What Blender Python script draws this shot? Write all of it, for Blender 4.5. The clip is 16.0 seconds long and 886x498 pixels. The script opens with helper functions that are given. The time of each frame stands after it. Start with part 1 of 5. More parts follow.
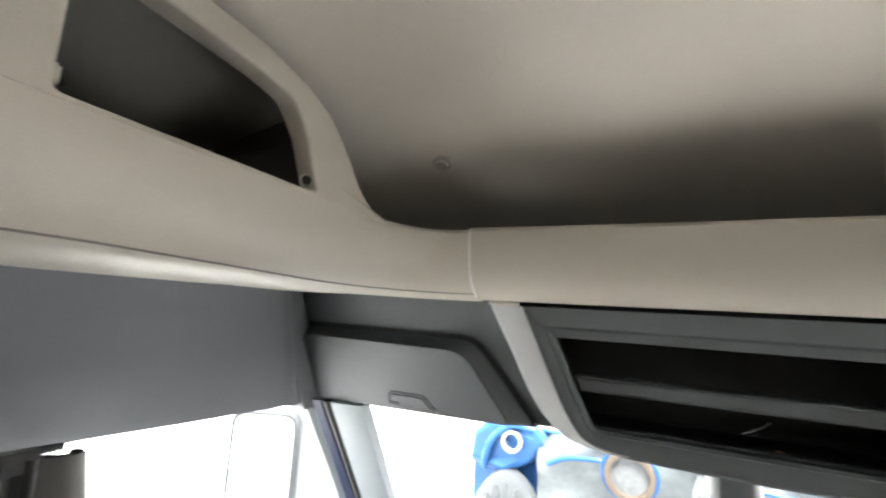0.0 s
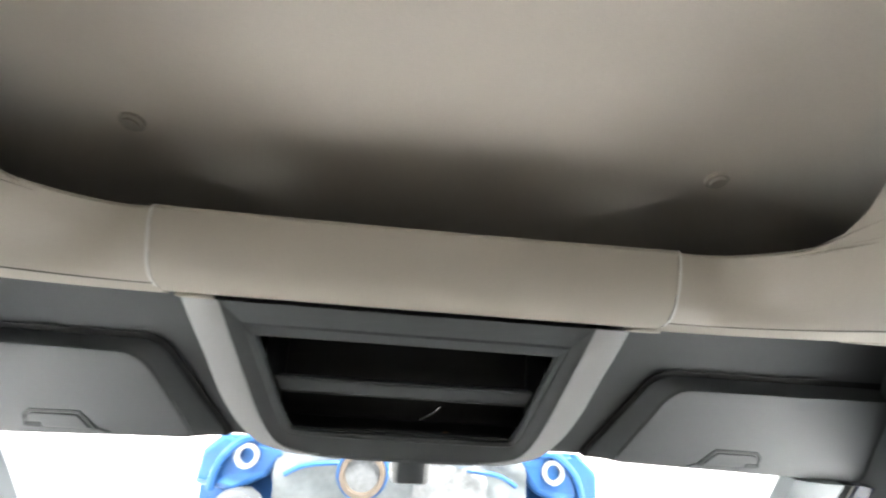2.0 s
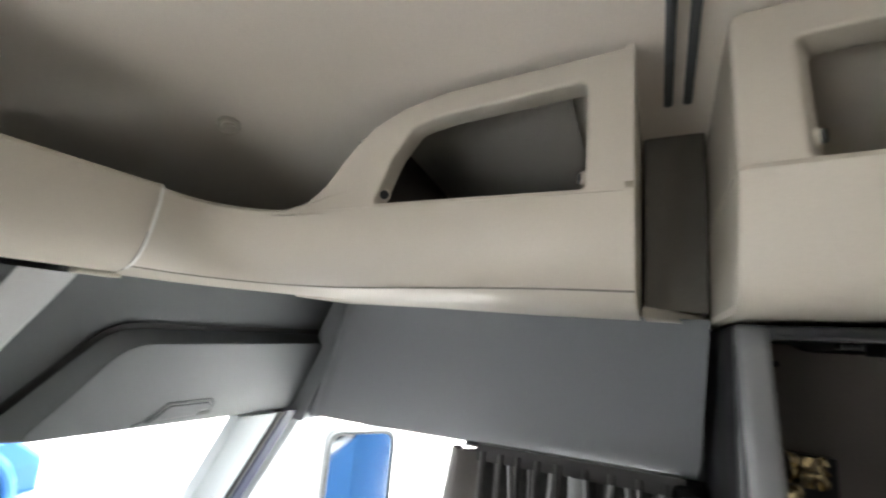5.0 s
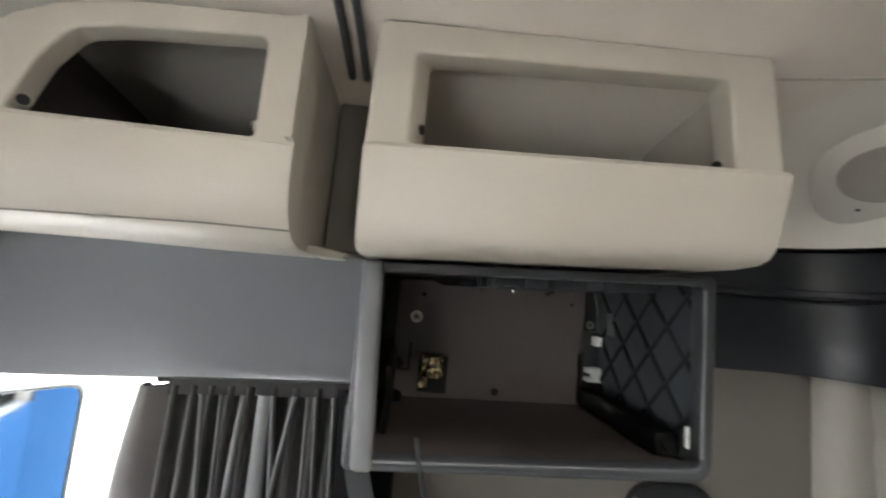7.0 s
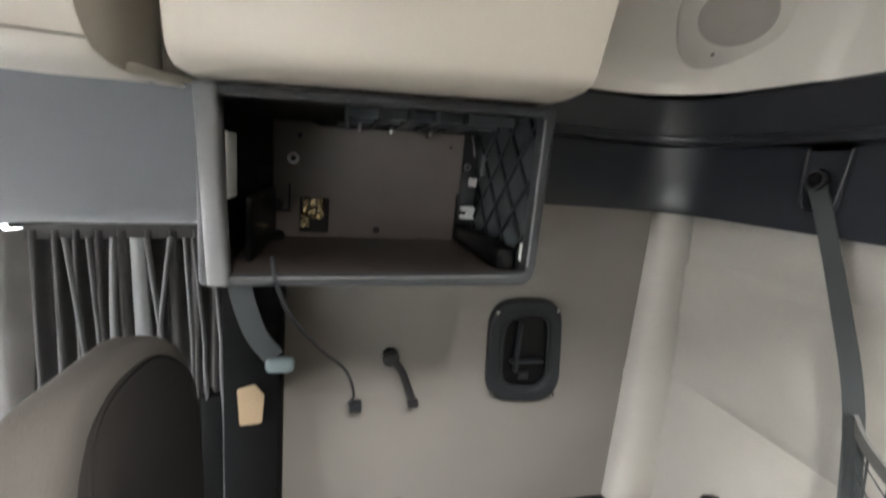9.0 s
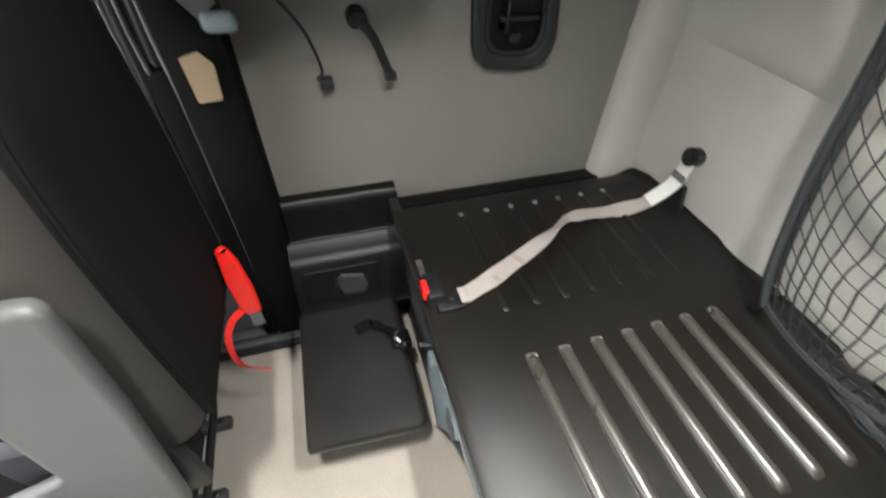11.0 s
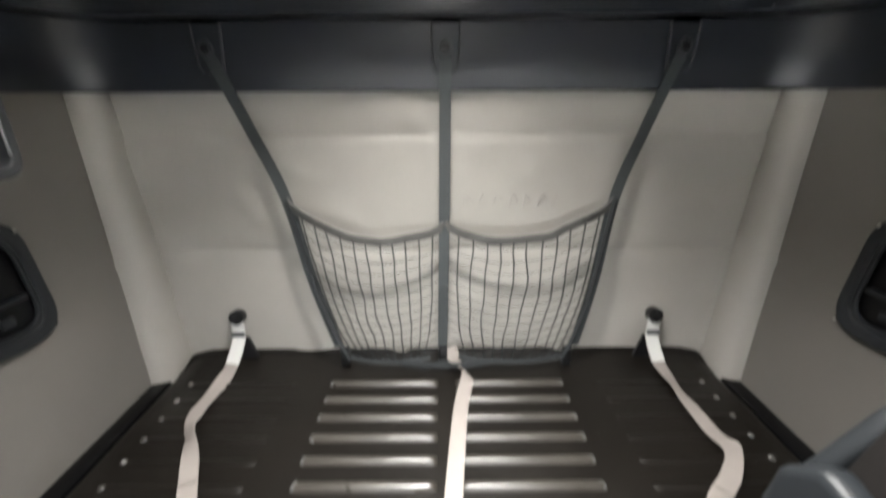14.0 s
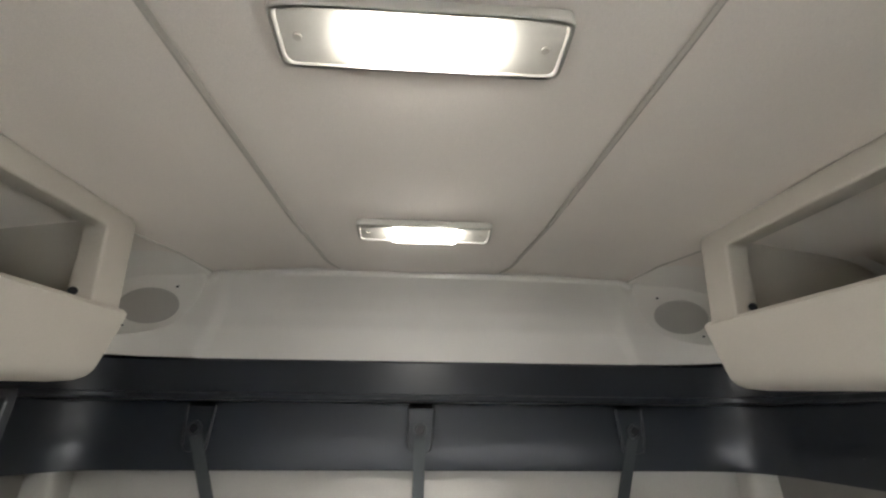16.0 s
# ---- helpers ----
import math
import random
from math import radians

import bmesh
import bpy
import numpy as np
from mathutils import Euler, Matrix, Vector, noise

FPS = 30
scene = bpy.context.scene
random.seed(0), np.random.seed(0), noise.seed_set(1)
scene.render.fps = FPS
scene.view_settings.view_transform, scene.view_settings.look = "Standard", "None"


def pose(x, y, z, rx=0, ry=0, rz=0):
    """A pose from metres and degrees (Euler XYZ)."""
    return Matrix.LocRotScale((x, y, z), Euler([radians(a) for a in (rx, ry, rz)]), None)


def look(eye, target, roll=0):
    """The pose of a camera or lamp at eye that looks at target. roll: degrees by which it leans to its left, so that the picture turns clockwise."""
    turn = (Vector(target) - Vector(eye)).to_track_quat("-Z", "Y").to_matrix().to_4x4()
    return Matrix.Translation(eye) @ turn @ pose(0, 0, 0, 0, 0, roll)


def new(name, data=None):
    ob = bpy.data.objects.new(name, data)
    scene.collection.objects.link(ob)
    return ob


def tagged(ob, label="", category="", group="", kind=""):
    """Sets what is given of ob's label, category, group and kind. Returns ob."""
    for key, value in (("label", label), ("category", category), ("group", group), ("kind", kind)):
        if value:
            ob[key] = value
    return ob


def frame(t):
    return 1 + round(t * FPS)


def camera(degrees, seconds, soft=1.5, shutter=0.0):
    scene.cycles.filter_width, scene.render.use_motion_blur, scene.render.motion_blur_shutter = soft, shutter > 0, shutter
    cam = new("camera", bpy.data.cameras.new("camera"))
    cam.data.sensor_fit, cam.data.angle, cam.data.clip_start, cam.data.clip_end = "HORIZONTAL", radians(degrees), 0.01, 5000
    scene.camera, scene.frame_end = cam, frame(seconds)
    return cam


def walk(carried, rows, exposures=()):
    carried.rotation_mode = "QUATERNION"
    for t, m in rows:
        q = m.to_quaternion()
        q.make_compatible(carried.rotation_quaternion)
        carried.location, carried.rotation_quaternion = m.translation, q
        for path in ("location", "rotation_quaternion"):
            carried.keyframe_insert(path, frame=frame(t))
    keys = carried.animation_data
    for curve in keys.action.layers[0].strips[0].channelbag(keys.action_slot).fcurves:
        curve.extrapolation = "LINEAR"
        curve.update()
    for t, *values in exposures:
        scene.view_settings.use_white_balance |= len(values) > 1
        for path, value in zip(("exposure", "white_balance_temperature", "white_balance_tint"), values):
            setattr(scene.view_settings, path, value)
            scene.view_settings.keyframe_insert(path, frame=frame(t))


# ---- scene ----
cam = camera(94.1, 16.0, soft=2.1, shutter=0.5)
PATH = [
    (0, (-0.147, -0.122, 1.512), (-1.006, 1.661, 1.801), 3.3),
    (0.5, (-0.106, -0.13, 1.505), (-0.693, 1.751, 1.851), 3.2),
    (1, (-0.082, -0.132, 1.509), (-0.426, 1.806, 1.864), 3.7),
    (1.5, (-0.059, -0.121, 1.503), (-0.172, 1.838, 1.888), 4.0),
    (2, (-0.015, -0.077, 1.503), (0.1, 1.882, 1.892), 4.3),
    (2.5, (0.058, -0.059, 1.499), (0.403, 1.868, 1.908), 4.3),
    (3, (0.128, -0.054, 1.501), (0.759, 1.804, 1.892), 3.9),
    (3.5, (0.159, -0.045, 1.505), (1.085, 1.69, 1.865), 4.2),
    (5.8, (0.072, -0.095, 1.496), (1.995, 0.348, 1.825), 5.3),
    (6, (0.071, -0.108, 1.497), (2.017, 0.244, 1.8), 5.4),
    (6.5, (0.072, -0.14, 1.493), (2.053, -0.037, 1.75), 5.6),
    (7, (0.048, -0.195, 1.492), (2.031, -0.332, 1.711), 5.4),
    (7.5, (0.014, -0.248, 1.5), (1.982, -0.563, 1.662), 5.2),
    (8, (0.004, -0.29, 1.501), (1.952, -0.738, 1.57), 4.9),
    (8.5, (0.002, -0.308, 1.478), (1.936, -0.804, 1.359), 4.7),
    (9, (0.003, -0.316, 1.446), (1.906, -0.802, 1.068), 5.2),
    (9.2, (0.005, -0.318, 1.425), (1.882, -0.789, 0.922), 5.2),
    (11.3, (0.007, -0.365, 1.234), (1.202, -0.884, -0.283), 4.6),
    (11.5, (0.021, -0.389, 1.229), (1.106, -1.029, -0.324), 4.6),
    (12, (0.065, -0.391, 1.208), (0.741, -1.428, -0.363), 3.8),
    (12.5, (0.073, -0.266, 1.228), (0.238, -1.511, -0.329), 1.6),
    (13, (0.031, -0.155, 1.237), (0.039, -1.52, -0.225), -0.0),
    (13.5, (0.016, -0.074, 1.29), (0.018, -1.678, 0.095), -0.5),
    (14, (0.011, -0.03, 1.375), (0.008, -1.904, 0.677), -0.3),
    (14.5, (0.01, 0.009, 1.454), (0.017, -1.987, 1.316), -0.6),
    (15, (0.009, 0.033, 1.488), (0.028, -1.943, 1.796), -0.3),
    (15.5, (0.013, 0.054, 1.505), (0.012, -1.848, 2.122), 0.2),
    (16, (0.011, 0.063, 1.513), (-0.092, -1.782, 2.28), 0.5),
]
walk(cam, [(t, look(eye, aim, roll)) for t, eye, aim, roll in PATH],
     exposures=[(0, 2.3), (1.5, 2.22), (3.5, 2.4), (6, 2.5), (7.2, 2.7), (7.5, 2.74), (9, 2.87), (9.3, 2.85), (11.3, 2.28), (12, 2.2), (12.5, 1.94), (13.2, 2.02), (14, 2.36), (14.5, 2.52), (15, 2.6), (15.5, 2.52), (16, 2.3)])

# ---- world, sun and exposure ----
world = bpy.data.worlds.new("sky")
scene.world = world
world.use_nodes = True
wn = world.node_tree
sky = wn.nodes.new("ShaderNodeTexSky")
sky.sky_type, sky.sun_disc = "NISHITA", False
sky.sun_elevation, sky.sun_rotation = radians(66), radians(157)
pale = wn.nodes.new("ShaderNodeHueSaturation")
pale.inputs["Saturation"].default_value = 0.10
wn.links.new(sky.outputs["Color"], pale.inputs["Color"])
wn.links.new(pale.outputs["Color"], wn.nodes["Background"].inputs["Color"])
wn.nodes["Background"].inputs["Strength"].default_value = 0.64
sun = new("sun", bpy.data.lights.new("sun", "SUN"))
sun.data.energy, sun.data.angle, sun.data.color = 5.0, radians(14), (1, 0.97, 0.92)
sun.matrix_world = look((0, 0, 0), (-0.15, 0.35, -0.92))
LAMP_GLOW, LAMP_WATTS, LAMP_SPREAD = 9.0, 2.1, 104.0


# ---- materials ----
def material(name, color, rough=0.5, metal=0.0, grain=60.0, vary=0.12, bump=0.15, stain=2.5, stain_amount=0.12, sheen=0.0, random=0.0, spec=0.5):
    """Grain at a fine scale with bump, and slow stains at a coarse one."""
    m = bpy.data.materials.new(name)
    m.use_nodes = True
    t = m.node_tree
    b = t.nodes["Principled BSDF"]
    b.inputs["Metallic"].default_value = metal
    b.inputs["Roughness"].default_value = rough
    b.inputs["Specular IOR Level"].default_value = spec
    if sheen:
        b.inputs["Sheen Weight"].default_value = sheen
    co = t.nodes.new("ShaderNodeTexCoord")
    fine, slow = t.nodes.new("ShaderNodeTexNoise"), t.nodes.new("ShaderNodeTexNoise")
    fine.inputs["Scale"].default_value, fine.inputs["Detail"].default_value = grain, 4
    slow.inputs["Scale"].default_value, slow.inputs["Detail"].default_value = stain, 5
    for n in (fine, slow):
        t.links.new(co.outputs["Object"], n.inputs["Vector"])

    def scaled(src, amount):
        r = t.nodes.new("ShaderNodeMapRange")
        r.inputs["From Min"].default_value, r.inputs["From Max"].default_value = 0.25, 0.75
        r.inputs["To Min"].default_value, r.inputs["To Max"].default_value = 1 - amount, 1 + amount
        t.links.new(src, r.inputs["Value"])
        return r.outputs["Result"]
    mul = t.nodes.new("ShaderNodeMath")
    mul.operation = "MULTIPLY"
    t.links.new(scaled(fine.outputs["Fac"], vary), mul.inputs[0])
    t.links.new(scaled(slow.outputs["Fac"], stain_amount), mul.inputs[1])
    out = mul.outputs[0]
    if random:
        info = t.nodes.new("ShaderNodeObjectInfo")
        mul2 = t.nodes.new("ShaderNodeMath")
        mul2.operation = "MULTIPLY"
        r = t.nodes.new("ShaderNodeMapRange")
        r.inputs["To Min"].default_value, r.inputs["To Max"].default_value = 1 - random, 1 + random
        t.links.new(info.outputs["Random"], r.inputs["Value"])
        t.links.new(out, mul2.inputs[0])
        t.links.new(r.outputs["Result"], mul2.inputs[1])
        out = mul2.outputs[0]
    vm = t.nodes.new("ShaderNodeVectorMath")
    vm.operation = "SCALE"
    vm.inputs[0].default_value = color[:3]
    t.links.new(out, vm.inputs["Scale"])
    t.links.new(vm.outputs["Vector"], b.inputs["Base Color"])
    rr = t.nodes.new("ShaderNodeMapRange")
    rr.inputs["To Min"].default_value, rr.inputs["To Max"].default_value = max(rough - 0.08, 0.03), min(rough + 0.08, 1)
    t.links.new(slow.outputs["Fac"], rr.inputs["Value"])
    t.links.new(rr.outputs["Result"], b.inputs["Roughness"])
    if bump:
        bp = t.nodes.new("ShaderNodeBump")
        bp.inputs["Strength"].default_value, bp.inputs["Distance"].default_value = bump, 0.002
        t.links.new(fine.outputs["Fac"], bp.inputs["Height"])
        t.links.new(bp.outputs["Normal"], b.inputs["Normal"])
    return m


def emitter(name, color, strength):
    m = bpy.data.materials.new(name)
    m.use_nodes = True
    b = m.node_tree.nodes["Principled BSDF"]
    b.inputs["Base Color"].default_value = (*color, 1)
    b.inputs["Emission Color"].default_value = (*color, 1)
    b.inputs["Emission Strength"].default_value = strength
    return m


def glass(name, tint=(0.95, 0.97, 0.96)):
    m = bpy.data.materials.new(name)
    m.use_nodes = True
    b = m.node_tree.nodes["Principled BSDF"]
    b.inputs["Base Color"].default_value = (*tint, 1)
    b.inputs["Transmission Weight"].default_value = 1
    b.inputs["Roughness"].default_value = 0.0
    b.inputs["IOR"].default_value = 1.02
    return m


BEIGE = material("beige_moulded_plastic", (0.515, 0.475, 0.415), 0.45, grain=420, vary=0.03, bump=0.10, stain=3, stain_amount=0.05)
SIDEPAINT = material("blue_side_paint", (0.006, 0.0185, 0.046), 0.9, grain=100, vary=0.04, bump=0.0, spec=0.0)
# the beige plastic made paler, carrying lamplight on the upper rear panel
LITBEIGE = material("lit_beige_plastic", (0.80, 0.765, 0.71), 0.5, grain=420, vary=0.03, bump=0.10, stain=3, stain_amount=0.05)
HEADLINER = material("beige_headliner_fabric", (0.79, 0.725, 0.655), 0.95, grain=700, vary=0.07, bump=0.35, stain=3, stain_amount=0.05, sheen=0.2)
PADDED = material("beige_vinyl_padding", (0.42, 0.402, 0.368), 0.62, grain=300, vary=0.05, bump=0.25, stain=4, stain_amount=0.07)
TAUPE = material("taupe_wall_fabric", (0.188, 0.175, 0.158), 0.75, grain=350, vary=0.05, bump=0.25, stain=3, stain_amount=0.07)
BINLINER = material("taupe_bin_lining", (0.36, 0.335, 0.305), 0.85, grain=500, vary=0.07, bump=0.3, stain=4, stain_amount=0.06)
SLATE = material("slate_ribbed_plastic", (0.040, 0.0455, 0.049), 0.42, grain=400, vary=0.06, bump=0.12, stain=5, stain_amount=0.08)
LIDMAT = material("worn_black_lid_plastic", (0.0150, 0.0138, 0.0124), 0.36, grain=500, vary=0.12, bump=0.15, stain=6, stain_amount=0.2, spec=0.6)
GREY = material("grey_textured_plastic", (0.084, 0.090, 0.096), 0.60, grain=500, vary=0.06, bump=0.2, stain=3, stain_amount=0.08)
PILLARGREY = material("pale_grey_pillar_plastic", (0.24, 0.262, 0.275), 0.5, grain=500, vary=0.05, bump=0.12, stain=3, stain_amount=0.06)
GREYCLOTH = material("grey_headliner_cloth", (0.150, 0.157, 0.168), 0.85, grain=800, vary=0.1, bump=0.3, stain=3, stain_amount=0.06)
SILVER = material("silver_grey_plastic", (0.47, 0.48, 0.49), 0.32, grain=500, vary=0.04, bump=0.1, stain=4, stain_amount=0.05)
CHARCOAL = material("charcoal_plastic", (0.018, 0.020, 0.023), 0.48, grain=400, vary=0.1, bump=0.15, stain=3, stain_amount=0.15, spec=0.35)
BANDMAT = material("slate_band_plastic", (0.024, 0.0270, 0.0335), 0.33, grain=400, vary=0.08, bump=0.12, stain=2, stain_amount=0.12, spec=0.5)
BOXBLACK = material("dull_black_plastic", (0.0045, 0.0045, 0.005), 0.38, grain=300, vary=0.15, bump=0.15, spec=0.22)
DULLBLACK = material("dull_black_trim", (0.0042, 0.0042, 0.0046), 0.7, grain=300, vary=0.15, bump=0.2, spec=0.08)
BLACK = material("black_plastic", (0.008, 0.008, 0.009), 0.4, grain=300, vary=0.1, bump=0.15)
TRAY = material("black_bunk_plastic", (0.0062, 0.0049, 0.0036), 0.37, grain=900, vary=0.12, bump=0.25, stain=4, stain_amount=0.3, spec=0.45)
# paler black that carries the lamp's shine on ribs and edges
HIGHLIT = material("highlit_black_plastic", (0.045, 0.040, 0.034), 0.30, grain=500, vary=0.2, bump=0.15, stain=12, stain_amount=0.2, spec=0.9)
POST = material("grey_post_plastic", (0.135, 0.140, 0.145), 0.4, grain=500, vary=0.05, bump=0.1, stain=4, stain_amount=0.06)
CABINET = material("dark_grey_cabinet_plastic", (0.036, 0.038, 0.042), 0.42, grain=400, vary=0.08, bump=0.12, stain=4, stain_amount=0.08)
PALE = material("pale_translucent_plastic", (0.085, 0.096, 0.100), 0.35, grain=30, vary=0.15, bump=0.3, stain=3, stain_amount=0.2)
# the board's brown, darkened for the shade on the cabinet floor
SHADEDBROWN = material("shaded_brown_floor_panel", (0.046, 0.037, 0.033), 0.5, grain=300, vary=0.12, bump=0.1, stain=6, stain_amount=0.2)
BROWN = material("dark_brown_panel", (0.128, 0.104, 0.093), 0.40, grain=300, vary=0.1, bump=0.08, spec=0.9)
CARPET = material("beige_floor_carpet", (0.40, 0.362, 0.31), 0.95, grain=260, vary=0.18, bump=0.6, stain=4, stain_amount=0.12)
BLUEGREY = material("blue_grey_plastic", (0.20, 0.25, 0.265), 0.4, grain=400, vary=0.06, bump=0.12, stain=4, stain_amount=0.1)
STRAP = material("light_grey_webbing", (0.325, 0.292, 0.272), 0.7, grain=900, vary=0.1, bump=0.4, stain=9, stain_amount=0.1)
WEB = material("grey_green_webbing", (0.054, 0.061, 0.063), 0.75, grain=900, vary=0.15, bump=0.4)
HEM = material("grey_mesh_hem", (0.120, 0.118, 0.113), 0.85, grain=700, vary=0.3, bump=0.5, stain=14, stain_amount=0.3)
CORD = material("black_net_cord", (0.02, 0.023, 0.025), 0.7, grain=900, vary=0.2, bump=0.2)
STEEL = material("bright_steel", (0.62, 0.62, 0.62), 0.25, 1.0, grain=200, vary=0.05, bump=0.05)
WHITE = material("white_plastic", (0.75, 0.75, 0.73), 0.45, grain=200, vary=0.03, bump=0.05)
RED = material("red_plastic", (0.75, 0.015, 0.01), 0.4, grain=200, vary=0.05, bump=0.05)
YELLOW = material("yellow_plastic", (0.75, 0.6, 0.08), 0.5, grain=200, vary=0.05, bump=0.05)
CURTAIN = material("dark_brown_curtain", (0.013, 0.011, 0.0112), 0.75, grain=500, vary=0.12, bump=0.3, stain=6, stain_amount=0.15, sheen=0.3)
CURTAINEDGE = material("grey_brown_curtain_edge", (0.078, 0.072, 0.069), 0.6, grain=500, vary=0.1, bump=0.3, stain=9, stain_amount=0.25)
# pale grey for the highlights on the curtain's ridges
FOLDSHINE = material("silver_fold_highlight", (0.125, 0.128, 0.132), 0.42, grain=500, vary=0.08, bump=0.2)
SEATCLOTH = material("dark_seat_cloth", (0.0070, 0.0060, 0.0056), 0.9, grain=600, vary=0.15, bump=0.4, spec=0.15)
# dark brown that stands in for shade deep in the front bins
BINSHADE = material("dark_brown_bin_shade", (0.068, 0.058, 0.052), 0.95, grain=500, vary=0.12, bump=0.3, spec=0.2)
GREYSEAT = material("grey_brown_seat_cloth", (0.044, 0.040, 0.036), 0.95, grain=600, vary=0.15, bump=0.4, spec=0.15)
SEATSIDE = material("mid_grey_seat_plastic", (0.085, 0.086, 0.082), 0.5, grain=400, vary=0.08, bump=0.12)
SHELL = material("slate_seat_shell", (0.011, 0.0132, 0.0155), 0.46, grain=400, vary=0.08, bump=0.12)
RUBBER = material("black_rubber", (0.015, 0.015, 0.016), 0.7, grain=300, vary=0.1, bump=0.1)
NAVY = material("dark_blue_paint", (0.008, 0.013, 0.040), 0.3, grain=100, vary=0.04, bump=0.0)
BLUE = material("bright_blue_paint", (0.020, 0.068, 0.180), 0.32, grain=100, vary=0.04, bump=0.0, spec=0.12)
MIRRORGREY = material("grey_mirror_housing", (0.022, 0.025, 0.027), 0.5, grain=200, vary=0.08, bump=0.1)
LINER = material("grey_wheel_liner", (0.050, 0.055, 0.058), 0.6, grain=200, vary=0.1, bump=0.2)
TANRING = material("brown_intake_ring", (0.065, 0.050, 0.036), 0.7, grain=100, vary=0.1, bump=0.1)
FILM = material("crumpled_plastic_film", (0.11, 0.115, 0.118), 0.2, grain=40, vary=0.2, bump=0.6)
PAPER = material("tan_paper_tag", (0.26, 0.19, 0.12), 0.8, grain=200, vary=0.06, bump=0.1)
FOIL = material("crumpled_gold_foil", (0.75, 0.62, 0.38), 0.2, 1.0, grain=60, vary=0.3, bump=1.0)
GRILLE = material("taupe_grille_cloth", (0.49, 0.465, 0.425), 0.9, grain=900, vary=0.15, bump=0.4)
GROUND = material("pale_concrete", (0.60, 0.59, 0.57), 0.9, grain=8, vary=0.1, bump=0.2, stain=0.3, stain_amount=0.15)
MIRROR = material("mirror_glass", (0.9, 0.92, 0.93), 0.03, 1.0, grain=20, vary=0.0, bump=0.0, stain_amount=0.0)
DIFFUSER = emitter("lit_lamp_diffuser", (1.0, 0.975, 0.92), LAMP_GLOW)
FROSTED = material("frosted_lamp_lens", (0.64, 0.61, 0.55), 0.3, grain=300, vary=0.02, bump=0.05)
GLASS = glass("clear_window_glass")


# ---- building helpers ----
def thing(name, label, category, at=(0, 0, 0), group="", kind=""):
    ob = new(name)
    ob.matrix_world = Matrix.Translation(at)
    return tagged(ob, label, category, group, kind)


def dress(ob, mat):
    ob.data.materials.clear()
    ob.data.materials.append(mat)
    for p in ob.data.polygons:
        p.use_smooth = True
    ob.data.set_sharp_from_angle(angle=radians(35))


def mesh_of(src, name):
    if isinstance(src, bpy.types.Mesh):
        src.name = name
        return src
    me = bpy.data.meshes.new(name)
    bmesh.ops.recalc_face_normals(src, faces=src.faces)
    src.to_mesh(me)
    src.free()
    return me


def part(name, src, mat, parent=None, label=""):
    """One mesh, in world coordinates, as a part under a thing."""
    ob = new(name, mesh_of(src, name))
    dress(ob, mat)
    if parent:
        root = Matrix(parent.matrix_world) if parent.parent is None else Matrix.Identity(4)
        ob.parent = parent
        if parent.parent is None:
            ob.data.transform(root.inverted())
        else:
            ob.data.transform(parent.parent.matrix_basis.inverted())
    if label:
        ob["label"] = label
    return ob


def structure(name, src, mat, label, category):
    return tagged(part(name, src, mat), label, category, kind="structure")


def single(name, src, mat, label, category, group=""):
    return tagged(part(name, src, mat), label, category, group)


def block(x0, x1, y0, y1, z0, z1, bevel=0.0, seg=2):
    bm = bmesh.new()
    bmesh.ops.create_cube(bm, size=1)
    for v in bm.verts:
        v.co = Vector(((x0 + x1) / 2 + v.co.x * abs(x1 - x0), (y0 + y1) / 2 + v.co.y * abs(y1 - y0), (z0 + z1) / 2 + v.co.z * abs(z1 - z0)))
    if bevel:
        bmesh.ops.bevel(bm, geom=bm.edges[:], offset=bevel, segments=seg, profile=0.5, affect="EDGES")
    return bm


def add(bm, other):
    me = bpy.data.meshes.new("tmp")
    other.to_mesh(me)
    other.free()
    bm.from_mesh(me)
    bpy.data.meshes.remove(me)
    return bm


def round_poly(points, radius, seg=6):
    """A closed outline with its corners rounded. radius: one number, or one for each corner."""
    out, n = [], len(points)
    for i, p in enumerate(points):
        r = radius[i] if isinstance(radius, (list, tuple)) else radius
        p, a, b = Vector(p), Vector(points[i - 1]), Vector(points[(i + 1) % n])
        if r <= 0:
            out.append(tuple(p))
            continue
        u, v = (a - p).normalized(), (b - p).normalized()
        half = u.angle(v) / 2
        d = min(r / math.tan(half), 0.48 * min((a - p).length, (b - p).length))
        s, e = p + u * d, p + v * d
        for k in range(seg + 1):
            t = k / seg
            out.append(tuple(s * (1 - t) ** 2 + p * 2 * t * (1 - t) + e * t * t))
    return out


def plate(outer, holes=(), thick=0.02, bevel=0.0, warp=None):
    """A flat sheet with holes, of a given thickness, its edges rounded; warp(u, v, w) lays it into the world."""
    cu = bpy.data.curves.new("tmp", "CURVE")
    cu.dimensions, cu.fill_mode = "2D", "BOTH"
    cu.extrude, cu.bevel_depth, cu.bevel_resolution, cu.offset = max(thick / 2 - bevel, 0.0), bevel, 2, -bevel
    for loop in (outer, *holes):
        sp = cu.splines.new("POLY")
        sp.points.add(len(loop) - 1)
        for q, c in zip(sp.points, loop):
            q.co = (c[0], c[1], 0, 1)
        sp.use_cyclic_u = True
    ob = bpy.data.objects.new("tmp", cu)
    me = bpy.data.meshes.new_from_object(ob)
    bpy.data.objects.remove(ob)
    bpy.data.curves.remove(cu)
    bm = bmesh.new()
    bm.from_mesh(me)
    bpy.data.meshes.remove(me)
    bmesh.ops.remove_doubles(bm, verts=bm.verts, dist=1e-5)
    if bevel:
        # a narrow flat margin keeps the rounded edge from bending the shading of the face
        bm.normal_update()
